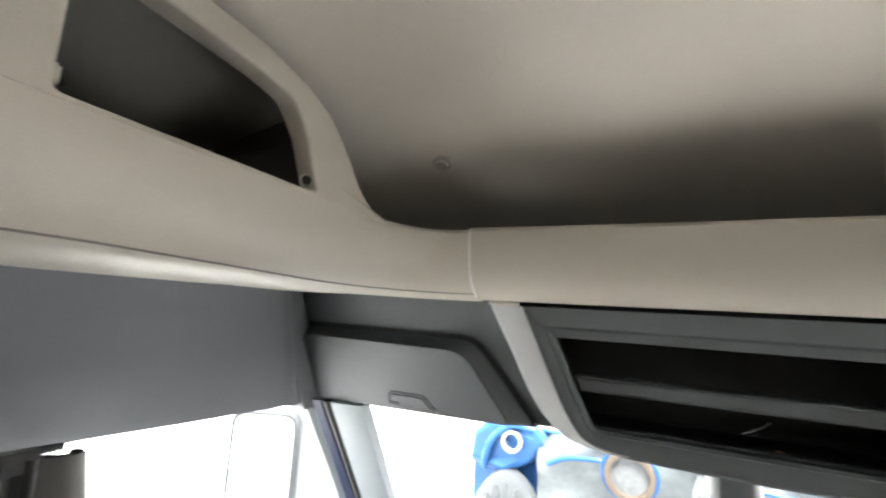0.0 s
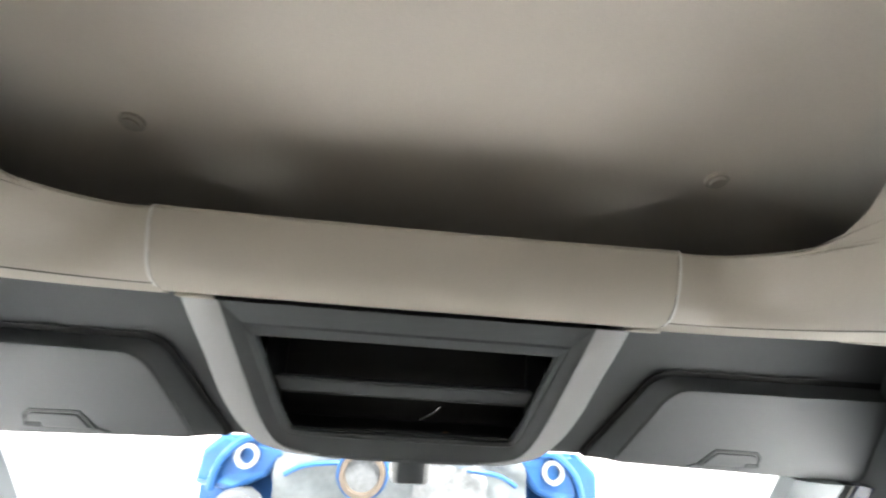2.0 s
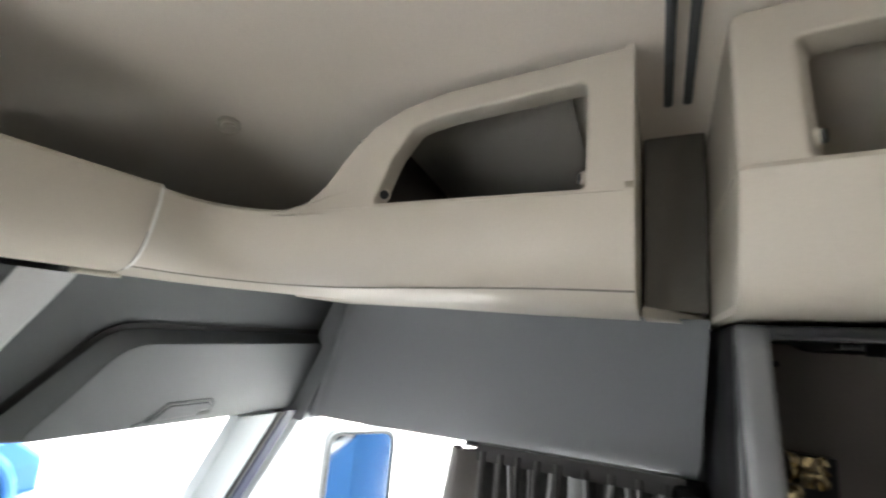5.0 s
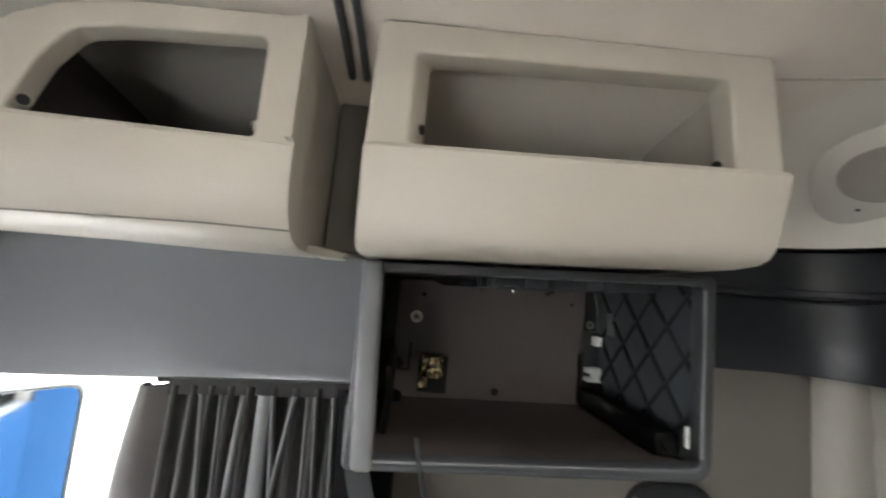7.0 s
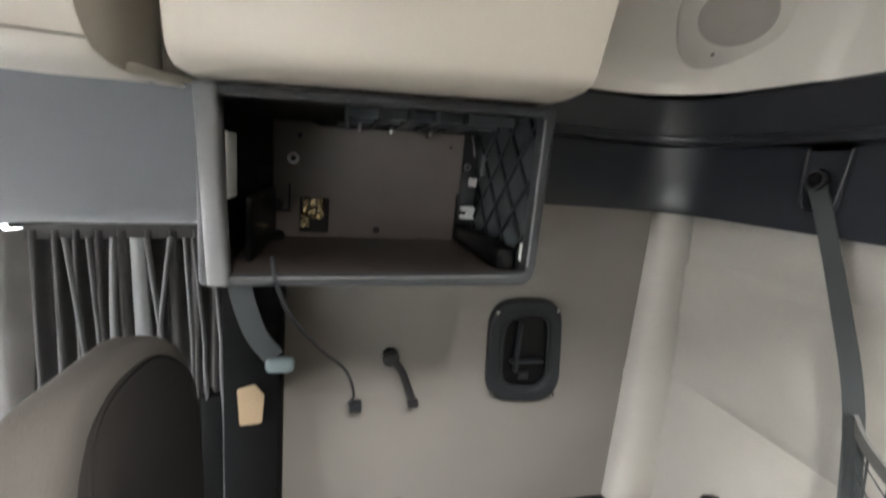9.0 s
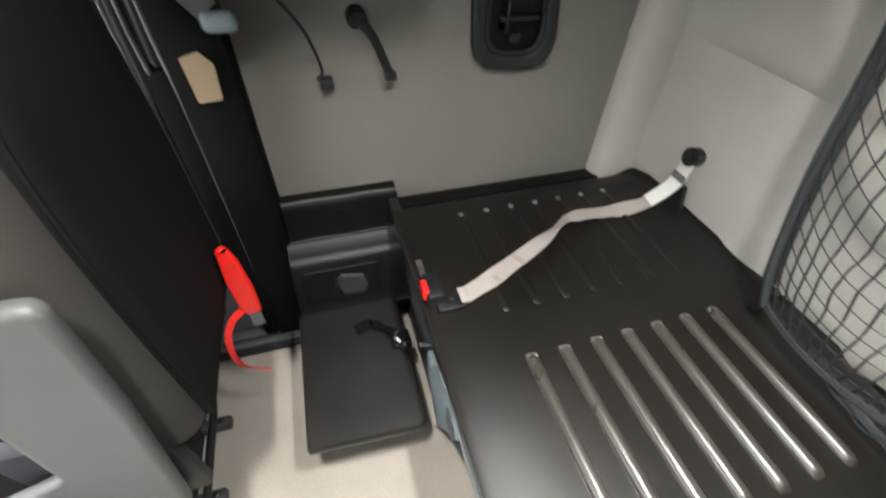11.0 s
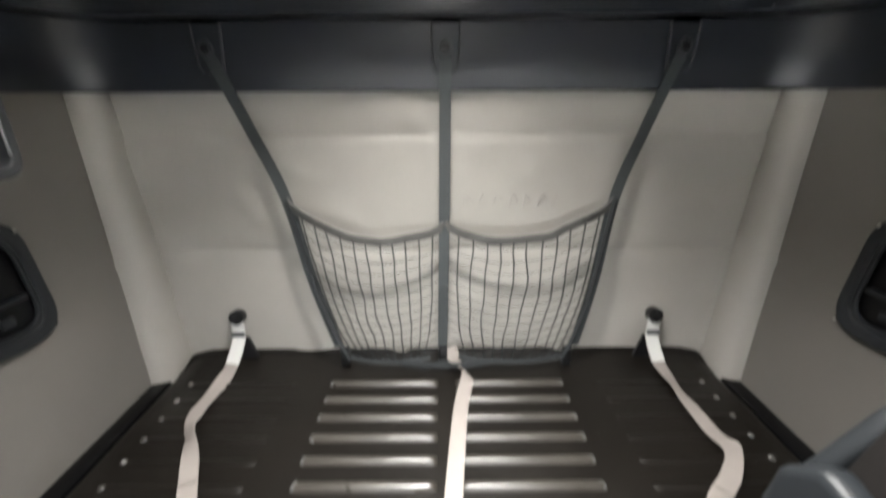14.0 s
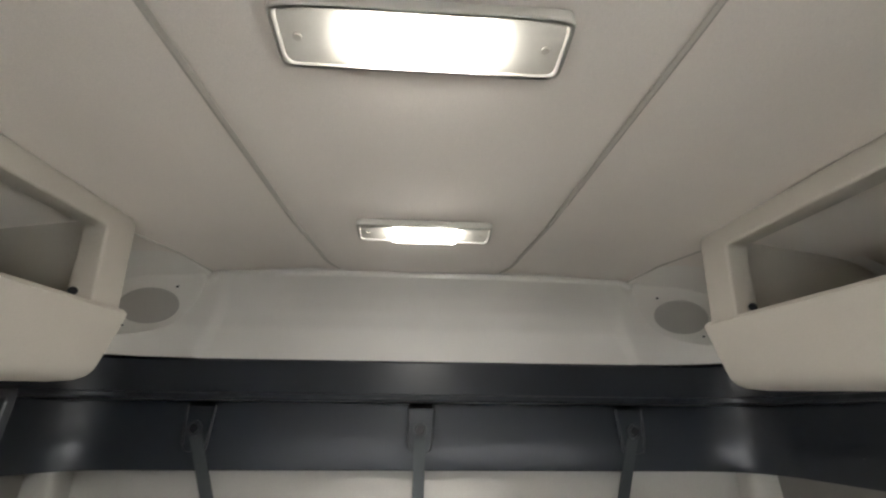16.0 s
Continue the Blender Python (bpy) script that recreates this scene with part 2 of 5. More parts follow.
        bmesh.ops.inset_region(bm, faces=[f for f in bm.faces if abs(f.normal.z) > 0.99], thickness=min(bevel * 0.5, 0.002), use_boundary=True, use_even_offset=True)
    if warp:
        for v in bm.verts:
            v.co = warp(v.co.x, v.co.y, v.co.z)
    return bm


def sweep(rings, closed=False, caps=True):
    """A skin over equal rings of points."""
    bm = bmesh.new()
    rows = [[bm.verts.new(p) for p in ring] for ring in rings]
    n = len(rows[0])
    for a, b in zip(rows, rows[1:]):
        for i in range(n if closed else n - 1):
            j = (i + 1) % n
            bm.faces.new((a[i], a[j], b[j], b[i]))
    if closed and caps:
        bm.faces.new(rows[0])
        bm.faces.new(rows[-1][::-1])
    return bm


def smooth_path(points, steps=6):
    """A Catmull-Rom line through the points."""
    pts = [Vector(p) for p in points]
    out = []
    for i in range(len(pts) - 1):
        p0, p1, p2, p3 = pts[max(i - 1, 0)], pts[i], pts[i + 1], pts[min(i + 2, len(pts) - 1)]
        for k in range(steps):
            t = k / steps
            out.append(0.5 * (2 * p1 + (p2 - p0) * t + (2 * p0 - 5 * p1 + 4 * p2 - p3) * t * t + (3 * p1 - p0 - 3 * p2 + p3) * t ** 3))
    out.append(pts[-1])
    return out


def tube(points, r, sides=6):
    pts = [Vector(p) for p in points]
    rings = []
    up = Vector((0.13, 0.31, 0.94)).normalized()
    for i, p in enumerate(pts):
        d = (pts[min(i + 1, len(pts) - 1)] - pts[max(i - 1, 0)]).normalized()
        a = d.cross(up)
        a = a.normalized() if a.length > 1e-4 else Vector((1, 0, 0))
        b = d.cross(a)
        rings.append([p + (a * math.cos(2 * math.pi * k / sides) + b * math.sin(2 * math.pi * k / sides)) * r for k in range(sides)])
    return sweep(rings, closed=True)


def ribbon(points, across, width, thick=0.0025):
    """A strap along the points; across: the direction of its width at each point."""
    rings = []
    for i, p in enumerate(points):
        d = (points[min(i + 1, len(points) - 1)] - points[max(i - 1, 0)]).normalized()
        a = Vector(across[i])
        a = (a - d * a.dot(d)).normalized()
        n = d.cross(a).normalized()
        w, h = a * width / 2, n * thick / 2
        rings.append([p - w - h, p + w - h, p + w + h, p - w + h])
    return sweep(rings, closed=True)


def disc(center, normal, r, depth, seg=20, bevel=0.0, r2=None):
    bm = bmesh.new()
    bmesh.ops.create_cone(bm, cap_ends=True, segments=seg, radius1=r, radius2=r if r2 is None else r2, depth=depth)
    if bevel:
        bmesh.ops.bevel(bm, geom=[e for e in bm.edges if len(e.link_faces) == 2 and any(len(f.verts) > 4 for f in e.link_faces)], offset=bevel, segments=2, affect="EDGES")
    q = Vector(normal).to_track_quat("Z", "Y").to_matrix().to_4x4()
    bm.transform(Matrix.Translation(center) @ q)
    return bm


def ring_mesh(center, normal, r_out, r_in, depth, seg=20):
    q = Vector(normal).to_track_quat("Z", "Y").to_matrix()
    rings = []
    for k in range(seg + 1):
        a = 2 * math.pi * k / seg
        c, s = math.cos(a), math.sin(a)
        rings.append([Vector(center) + q @ Vector((c * r, s * r, h)) for r, h in ((r_out, 0), (r_out * 0.98, depth), (r_in * 1.05, depth), (r_in, 0))])
    return sweep(rings, closed=True, caps=False)


# ---- the cab's shell ----
WALL = 0.975          # half width between the sleeper's side walls


def ceiling_z(x, y):
    ys = (-1.30, -1.02, -0.68, -0.2, 0.3, 0.5, 0.62, 0.74, 0.86, 0.95, 1.0)
    zs = (1.900, 1.892, 1.872, 1.866, 1.862, 1.845, 1.820, 1.790, 1.758, 1.730, 1.700)
    k = min(max((-0.60 - y) / 0.25, 0), 1)
    return float(np.interp(y, ys, zs)) - 0.11 * x * x * (1 - k) - 0.216 * max(abs(x) - 0.28, 0) ** 2 * k


def grid_sheet(xs, ys, f, thick):
    bm = bmesh.new()
    low = [[bm.verts.new((x, y, f(x, y))) for x in xs] for y in ys]
    top = [[bm.verts.new((x, y, f(x, y) + thick)) for x in xs] for y in ys]
    for rows in (low, top):
        for a, b in zip(rows, rows[1:]):
            for i in range(len(xs) - 1):
                bm.faces.new((a[i], a[i + 1], b[i + 1], b[i]))
    edge = lambda r: [r[0][i] for i in range(len(xs))] + [r[j][-1] for j in range(1, len(ys))] + [r[-1][i] for i in range(len(xs) - 2, -1, -1)] + [r[j][0] for j in range(len(ys) - 2, 0, -1)]
    a, b = edge(low), edge(top)
    for i in range(len(a)):
        j = (i + 1) % len(a)
        bm.faces.new((a[i], a[j], b[j], b[i]))
    return bm


def steps(a, b, n):
    return [a + (b - a) * i / n for i in range(n + 1)]


structure("floor", block(-1.0, 1.0, -1.32, 1.15, -0.06, 0.0), CARPET, "beige carpeted cab floor running under the bunk", "floor")
structure("ceiling", grid_sheet(steps(-1.0, 1.0, 24), steps(-1.30, 1.0, 46), ceiling_z, 0.02), HEADLINER, "beige fabric headliner curving down at the front", "ceiling")
structure("roof", block(-1.04, 1.04, -1.36, 1.06, 1.96, 2.0), WHITE, "plain outer roof skin closing the cab", "roof")
structure("wall_rear", block(-1.04, 1.04, -1.36, -1.30, -0.06, 1.96), TAUPE, "plain rear wall of the sleeper", "wall")
for side, name in ((1, "right"), (-1, "left")):
    structure("wall_" + name, block(side * WALL, side * 1.04, -1.30, -0.16, 0.0, 1.96), TAUPE, "taupe padded side wall of the sleeper with one level seam", "wall")
    structure("upper_side_" + name, block(side * 1.0, side * 1.04, -0.16, 1.06, 1.27, 1.96), GREY, "plain outer cab side above the door window", "wall")
    structure("door_" + name, block(side * 0.95, side * 1.04, -0.16, 1.15, -0.06, 0.80), GREY, "grey lower cab door panel under the side window", "door")
structure("wall_front", block(-1.04, 1.04, 1.02, 1.06, 1.27, 1.96), GREY, "plain front cap above the windscreen", "wall")
structure("dash_panel", block(-0.95, 0.95, 0.95, 1.15, 0.0, 0.78, 0.02), CHARCOAL, "dark dashboard below the windscreen", "dashboard")

# ceiling centre panel, a slab a few millimetres proud, with rounded rear corners
def panel_half(y):
    w = 0.258 - 0.020 * min(max((-0.20 - y) / 0.75, 0), 1)
    if y < -0.90:
        k = min((-0.90 - y) / 0.10, 1)
        w -= 0.035 * (1 - math.sqrt(max(1 - k * k, 0)))
    return w


rows = []
for y in steps(-0.995, -0.145, 34):
    w = panel_half(y)
    rows.append([(x + 0.012, y, ceiling_z(x, y) - (0.007 if abs(x) < w - 0.011 else 0.002 if abs(x) < w - 0.002 else -0.003)) for x in [-w, -w + 0.003] + steps(-w + 0.012, w - 0.012, 12) + [w - 0.003, w]])
structure("ceiling_panel", sweep(rows), HEADLINER, "raised centre panel of the beige headliner", "ceiling")

for side in (1, -1):
    structure("ceiling_seam", tube([(side * panel_half(y) + 0.012, y, ceiling_z(panel_half(y), y) + 0.0005) for y in steps(-0.992, -0.15, 34)], 0.0062, 8), BEIGE, "soft stitched seam beside the headliner centre panel", "seam")

# slim curtain tracks across the ceiling
for dy in (-0.074, -0.096):
    pts = [(x, dy, ceiling_z(x, dy) - 0.008) for x in steps(-0.66, 0.66, 20)]
    single("curtain_track", tube(pts, 0.0055, 6), GREY, "slim dark curtain track fixed across the headliner", "curtain track", "curtain tracks")


# ---- front overhead: rail, side bins ----
def profile(path, offsets):
    """Rings of (outward offset, height) along a plan path of (x, y, outward normal)."""
    return [[(x + nx * d, y + ny * d, z) for d, z in offsets] for x, y, nx, ny in path]


RAIL = [(0.075, 1.643), (0.020, 1.654), (0.006, 1.6595), (0.0, 1.653), (0.000, 1.630), (0.005, 1.600), (0.014, 1.572), (0.024, 1.556),
        (0.036, 1.545), (0.050, 1.538), (0.066, 1.534), (0.085, 1.534), (0.098, 1.538), (0.100, 1.546)]
# its joints stand a little to one side
rail = thing("front_rail", "beige moulded rail of the front overhead shelf", "rail", (0, 0.55, 1.6), kind="structure")
path = [(x, 0.552 + 0.012 * (x / 0.42) ** 2 * -1 + 0.010, 0, 1) for x in steps(-0.4175, 0.4035, 24)]
part("rail_face", sweep(profile(path, RAIL)), BEIGE, rail)
for x in (-0.419, 0.405):
    part("joint_bead", sweep([[(x + e, y, z) for y, z in ((0.5485 + d - 0.0006, h) for d, h in RAIL[2:10])] for e in (-0.0020, 0.0020)]), WHITE, rail, "pale joint bead")
structure("front_shelf", block(-0.96, 0.96, 0.635, 1.01, 1.549, 1.559), CHARCOAL, "dark floor of the front overhead shelf", "shelf")


def corner_path(s):
    pts = [(0.4065 if s > 0 else 0.4205, 0.550)]
    for k in range(13):
        a = radians(90 - 90 * k / 12)
        pts.append((0.445 + 0.088 * math.cos(a), 0.42 + 0.130 * math.sin(a)))
    for y in steps(0.36, -0.04, 8):
        pts.append((0.533, y))
    out = []
    for i, p in enumerate(pts):
        a, b = Vector(pts[max(i - 1, 0)]), Vector(pts[min(i + 1, len(pts) - 1)])
        d = (b - a).normalized()
        out.append((p[0], p[1], -d.y, d.x))
    return out


def front_bin(s):
    """The beige bin over the door, with its sloping front, merging into the rail. s: 1 right, -1 left."""
    th = thing("overhead_bin", "beige moulded overhead bin with a sloping open front above the door", "storage bin", (s * 0.55, 0.2, 1.53), "overhead bins")
    path = corner_path(s)
    rings = []
    for i, (x, y, nx, ny) in enumerate(path):
        k = min(max((0.50 - y) / 0.2, 0), 1)          # the underside widens along the side
        wide = 0.085 + 0.14 * k
        prof = [(0.075, 1.640), (0.030, 1.652), (0.008, 1.656), (0.0, 1.650), (0.000, 1.630), (0.004, 1.600), (0.013, 1.573), (0.024, 1.557),
                (0.036, 1.546), (0.050, 1.539), (0.068, 1.5345), (0.075 + 0.02 * k, 1.532), (wide, 1.531), (wide + 0.004, 1.538)]
        rings.append([(s * (x + nx * d), y + ny * d, z) for d, z in prof])
    part("fairing", sweep(rings), BEIGE, th)
    line = []
    for x, y, nx, ny in path:
        z = float(np.interp(y, (0.05, 0.35), (1.5515, 1.5430)))
        d = float(np.interp(z, (1.539, 1.546, 1.557), (0.0495, 0.0355, 0.0235)))
        line.append((s * (x + nx * d), y + ny * d, z))
    part("shut_line", tube(line, 0.0014, 5), TAUPE, th, "thin dark shut line")
    outer = [(-0.04, 1.644), (0.50, 1.644), (0.455, 1.655), (0.41, 1.667), (0.378, 1.69), (0.352, 1.722), (0.328, 1.748), (0.299, 1.773), (0.252, 1.793), (0.19, 1.806), (-0.04, 1.817)]
    outer = [q for a, b in zip(outer, outer[1:] + outer[:1]) for q in (a, ((a[0] * 2 + b[0]) / 3, (a[1] * 2 + b[1]) / 3), ((a[0] + b[0] * 2) / 3, (a[1] + b[1] * 2) / 3))]
    hole = round_poly([(0.008, 1.657), (0.289, 1.657), (0.263, 1.722), (0.232, 1.763), (0.182, 1.772), (0.008, 1.784)], [0.008, 0.006, 0.05, 0.03, 0.04, 0.012])
    arc = lambda u: 0.088 * (1 - math.sqrt(max(1 - ((u - 0.42) / 0.131) ** 2, 0))) if u > 0.42 else 0.0
    warp = lambda u, v, w: Vector((s * (0.5520 - w - arc(u)), u, v))
    part("face", plate(outer, [hole], 0.032, 0.004, warp), BEIGE, th)
    part("shelf", block(s * 0.56, s * 0.96, -0.035, 0.42, 1.636, 1.646), CHARCOAL, th)
    part("back_panel", block(s * 0.93, s * 0.96, -0.027, 0.30, 1.65, 1.80), BINLINER, th)
    # added sheet dims the pale headliner seen inside the bin
    part("inner_roof", grid_sheet([s * x for x in steps(0.62, 0.93, 6)], steps(0.04, 0.40, 8), lambda x, y: ceiling_z(x, y) - 0.010, 0.004), BINLINER, th, "added taupe sheet dimming the roof inside the bin")
    # shade at the bin's forward end, put into the colour
    part("dark_panel", block(s * 0.935, s * 0.965, 0.30, 0.95, 1.56, 1.80), BINSHADE, th, "inner side of the bin with shade put into its colour")
    part("end_panel", plate([(0.524, 1.810), (0.524, 1.657), (0.5365, 1.655), (0.5365, 1.64), (0.536, 1.63), (0.540, 1.60), (0.549, 1.573), (0.560, 1.557), (0.574, 1.545), (0.61, 1.535), (0.74, 1.533), (0.985, 1.533), (0.985, 1.810)], [], 0.012, 0, lambda u, v, w: Vector((s * u, -0.0355 + w * 0.7, v))), BEIGE, th)
    # added wall, dark for the same shade
    part("front_wall", block(s * 0.600, s * 0.932, 0.335, 0.345, 1.646, 1.80), BINSHADE, th, "added dark wall for the shade at the bin's front")
    # added hidden plate, keeps window light from leaking up at the corner
    part("corner_floor", block(s * 0.605, s * 0.99, 0.37, 0.672, 1.545, 1.552), CHARCOAL, th)
    part("underside", block(s * 0.72, s * 0.99, -0.038, 0.60, 1.5335, 1.5405), BEIGE, th)
    for y, z, n in ((0.2810, 1.6735, (-s * 0.8, -0.8, -0.3)), (0.0125, 1.673, (-s * 0.3, 1, 0))):
        boss = part("screw_boss", disc((s * 0.551, y, z), n, 0.0095, 0.006, 14, 0.002), BEIGE, th)
        part("screw", disc(Vector((s * 0.551, y, z)) + Vector(n).normalized() * 0.004, n, 0.0065, 0.004, 12), CHARCOAL, boss, "small dark fixing screw")
    return th


front_bin(1)
front_bin(-1)


def rear_bin(s):
    """The beige box-shaped bin over the sleeper's side. s: 1 right, -1 left."""
    th = thing("overhead_bin", "beige box-shaped overhead bin with a wide open front in the sleeper", "storage bin", (s * 0.7, -0.38, 1.53), "overhead bins")
    y0, y1 = -0.640, -0.124
    prof = [(0.97, 1.536), (0.60, 1.533), (0.562, 1.536), (0.546, 1.542), (0.537, 1.552), (0.532, 1.568), (0.516, 1.64), (0.513, 1.655), (0.520, 1.662), (0.60, 1.662), (0.97, 1.662)]
    rings = []
    for y, g in ((y0 + 0.014, 0.03), (y0 + 0.008, 0.012), (y0 + 0.009, 0.0), (y1 - 0.006, 0.0), (y1, 0.003), (y1 + 0.002, 0.012), (y1, 0.02)):
        rings.append([(s * (x + (g if x < 0.9 else 0)), y, min(max(z, 1.533 + g * 0.7), 1.662 - g * 0.25)) for x, z in prof])
    fl = lambda y: (y1 - y) / (y1 - y0)
    rings = [[(s * (abs(x) - (0.024 if abs(x) < 0.8 else 0) * fl(y)), y, z + (0.014 if z > 1.575 else 0.030) * fl(y)) for x, y, z in r] for r in rings]
    part("body", sweep(rings, closed=True), BEIGE, th)
    outer = round_poly([(y0, 1.658), (y1, 1.658), (y1, 1.828), (y0, 1.842)], [0, 0, 0.012, 0.012])
    hole = round_poly([(y0 + 0.062, 1.666), (y1 - 0.050, 1.666), (y1 - 0.048, 1.787), (y0 + 0.064, 1.802)], [0.006, 0.006, 0.009, 0.009])

    def draft(u, v, w):
        """The opening's forward jamb leans towards the rear as it goes in."""
        mid = (y0 + y1) / 2
        lean = 0.020 * (0.020 - w) / 0.040 if 0 < u - mid < 0.23 else 0.0
        return Vector((s * (0.540 - w + (v - 1.66) * 0.10 - 0.012 * fl(u)), u - lean, v))
    part("face", plate(outer, [hole], 0.040, 0.004, draft), BEIGE, th)
    part("shelf", block(s * 0.58, s * 0.965, y0 + 0.01, y1 - 0.01, 1.652, 1.6635), BEIGE, th)
    part("back_panel", block(s * 0.945, s * 0.97, y0 + 0.005, y1 - 0.005, 1.66, 1.82), GREYCLOTH, th)
    part("end_panel", block(s * 0.575, s * 0.965, y0 + 0.002, y0 + 0.014, 1.66, 1.835), BEIGE, th)
    part("end_panel", block(s * 0.575, s * 0.965, y1 - 0.014, y1 - 0.002, 1.66, 1.83), BEIGE, th)
    for y, n in ((y0 + 0.0635, (-s * 0.35, 1, 0)), (y1 - 0.0610, (-s * 0.5, -1, 0))):
        boss = part("screw_boss", disc((s * 0.540, y, 1.690), n, 0.0095, 0.006, 14, 0.002), BEIGE, th)
        part("screw", disc(Vector((s * 0.540, y, 1.690)) + Vector(n).normalized() * 0.004, n, 0.0065, 0.004, 12), CHARCOAL, boss, "small dark fixing screw")
    return th


rear_bin(1)
rear_bin(-1)

# the pillar between front and rear bins
for s in (1, -1):
    structure("slot_ledge", plate([(s * 0.640, -0.0445), (s * 0.768, -0.122), (s * 0.975, -0.122), (s * 0.975, -0.0445)], [], 0.014, 0.004, lambda u, v, w: Vector((u, v, 1.5375 + w))), BEIGE, "beige ledge under the slot between the overhead bins", "trim")
    # taupe instead of beige puts the slot's shade into the trim colour
    structure("pillar_trim", block(s * 0.745, s * 0.99, -0.122, -0.044, 1.546, 1.86, 0.006), TAUPE, "pillar trim between the overhead bins, the slot's shade put in as taupe", "trim")

# ---- front header: sun visors, console ----
head_y = lambda z: 0.690 + (1.527 - z) * 0.45


def push(d):
    return lambda u, v, w: Vector((u, head_y(v) - d - w, v))


outline = round_poly([(-0.965, 1.262), (-0.60, 1.277), (-0.33, 1.280), (0.33, 1.280), (0.60, 1.277), (0.965, 1.262), (0.93, 1.545), (-0.93, 1.545)], 0)
structure("header_panel", plate(outline, [[(-0.35, 1.48), (0.32, 1.48), (0.24, 1.300), (-0.27, 1.300)]], 0.02, 0, push(-0.012)), GREY, "grey moulded header panel above the windscreen", "header")


def loft(loops, warp):
    """A cap with sloping sides over loops of (outline, height), closed by its last outline."""
    bm = bmesh.new()
    rows = [[bm.verts.new(warp(u, v, h)) for u, v in loop] for loop, h in loops]
    for a, b in zip(rows, rows[1:]):
        for i in range(len(a)):
            j = (i + 1) % len(a)
            bm.faces.new((a[i], a[j], b[j], b[i]))
    bm.faces.new(rows[-1])
    return bm


def inset_loop(loop, d):
    """A closed outline drawn in by d towards its middle."""
    n, mid = len(loop), sum((Vector(p) for p in loop), Vector((0, 0))) / len(loop)
    out = []
    for i, p in enumerate(loop):
        a, b = Vector(loop[i - 1]), Vector(loop[(i + 1) % n])
        t = (b - a).normalized()
        nrm = Vector((-t.y, t.x))
        out.append(tuple(Vector(p) + (nrm if nrm.dot(mid - Vector(p)) > 0 else -nrm) * d))
    return out


def visor(s):
    th = thing("overhead_locker", "grey overhead locker flap above the windscreen with a latch", "locker", (s * 0.64, head_y(1.28), 1.28), "header lockers")
    rad = [0.012, 0.070, 0.022, 0.02]
    gap = round_poly([(s * 0.336, 1.2755), (s * 0.461, 1.461), (s * 0.940, 1.464), (s * 0.926, 1.264)], rad, 10)
    mid_o = round_poly([(s * 0.350, 1.2755), (s * 0.468, 1.450), (s * 0.932, 1.452), (s * 0.923, 1.264)], rad, 10)
    mid_i = round_poly([(s * 0.394, 1.277), (s * 0.482, 1.4285), (s * 0.928, 1.433), (s * 0.919, 1.262)], rad, 10)
    # dark sheet painted in as the shadow gap round the flap
    part("gasket", plate(gap, [], 0.006, 0, push(0.001)), RUBBER, th, "dark strip standing in for the shadow gap")
    part("rim", loft([(mid_o, -0.004), (mid_o, 0.007), (inset_loop(mid_o, 0.003), 0.011), (mid_i, 0.0330)], push(0.0)), GREY, th, "sloping rim round the flap")
    flap = part("flap", plate(mid_i, [], 0.012, 0.004, push(0.0325)), GREY, th)
    ring = round_poly([(s * 0.560, 1.2805), (s * 0.594, 1.3165), (s * 0.680, 1.3155), (s * 0.692, 1.306), (s * 0.692, 1.2815)], 0.005, 3)
    hole = round_poly([(s * 0.573, 1.2825), (s * 0.598, 1.3105), (s * 0.678, 1.3095), (s * 0.687, 1.303), (s * 0.687, 1.2835)], 0.004, 3)
    handle = round_poly([(s * 0.574, 1.2815), (s * 0.599, 1.3090), (s * 0.676, 1.3080), (s * 0.684, 1.302), (s * 0.684, 1.291), (s * 0.664, 1.291), (s * 0.660, 1.2825)], 0.003, 3)
    part("latch_outline", plate(ring, [hole], 0.0035, 0.001, push(0.0385)), CHARCOAL, th, "thin dark latch outline")
    part("latch", plate(handle, [], 0.006, 0.0025, push(0.0385)), GREY, flap)
    part("latch_slot", plate(round_poly([(s * 0.662, 1.283), (s * 0.665, 1.290), (s * 0.686, 1.290), (s * 0.686, 1.283)], 0.002, 3), [], 0.003, 0.0006, push(0.0388)), CHARCOAL, flap, "dark finger slot")
    part("latch_crease", tube([push(0.0385)(u, v, 0) for u, v in ((s * 0.562, 1.283), (s * 0.545, 1.2775))], 0.0025, 6), GREY, flap)
    return th


visor(1)
visor(-1)

console = thing("overhead_console", "grey overhead console with silver strips and empty slots", "console", (0, 0.72, 1.26))
OUTER = [(0.394, 1.526), (0.378, 1.482), (0.358, 1.432), (0.335, 1.368), (0.307, 1.316), (0.274, 1.281), (0.235, 1.264), (0.190, 1.2545), (0.09, 1.2495), (0.0, 1.249)]
INNER = [(0.331, 1.526), (0.314, 1.474), (0.288, 1.397), (0.267, 1.337), (0.245, 1.293), (0.221, 1.272), (0.180, 1.262), (0.15, 1.259), (0.08, 1.257), (0.0, 1.2565)]
CHAMFER = [(0.298, 1.492), (0.282, 1.450), (0.262, 1.395), (0.244, 1.345), (0.229, 1.306), (0.221, 1.295), (0.208, 1.290), (0.16, 1.2885), (0.08, 1.288), (0.0, 1.288)]
HOLE = [(0.277, 1.471), (0.266, 1.437), (0.250, 1.389), (0.233, 1.341), (0.219, 1.309), (0.213, 1.301), (0.200, 1.2975), (0.15, 1.297), (0.08, 1.297), (0.0, 1.297)]


def console_at(u, v, h):
    return Vector((u - 0.017, head_y(v) - h, v))


def both_sides(half):
    """A closed outline from one half of a shield: down one side, up the other, back along the top."""
    side = [(p.x, p.y) for p in smooth_path([(u, v, 0) for u, v in half], 4)]
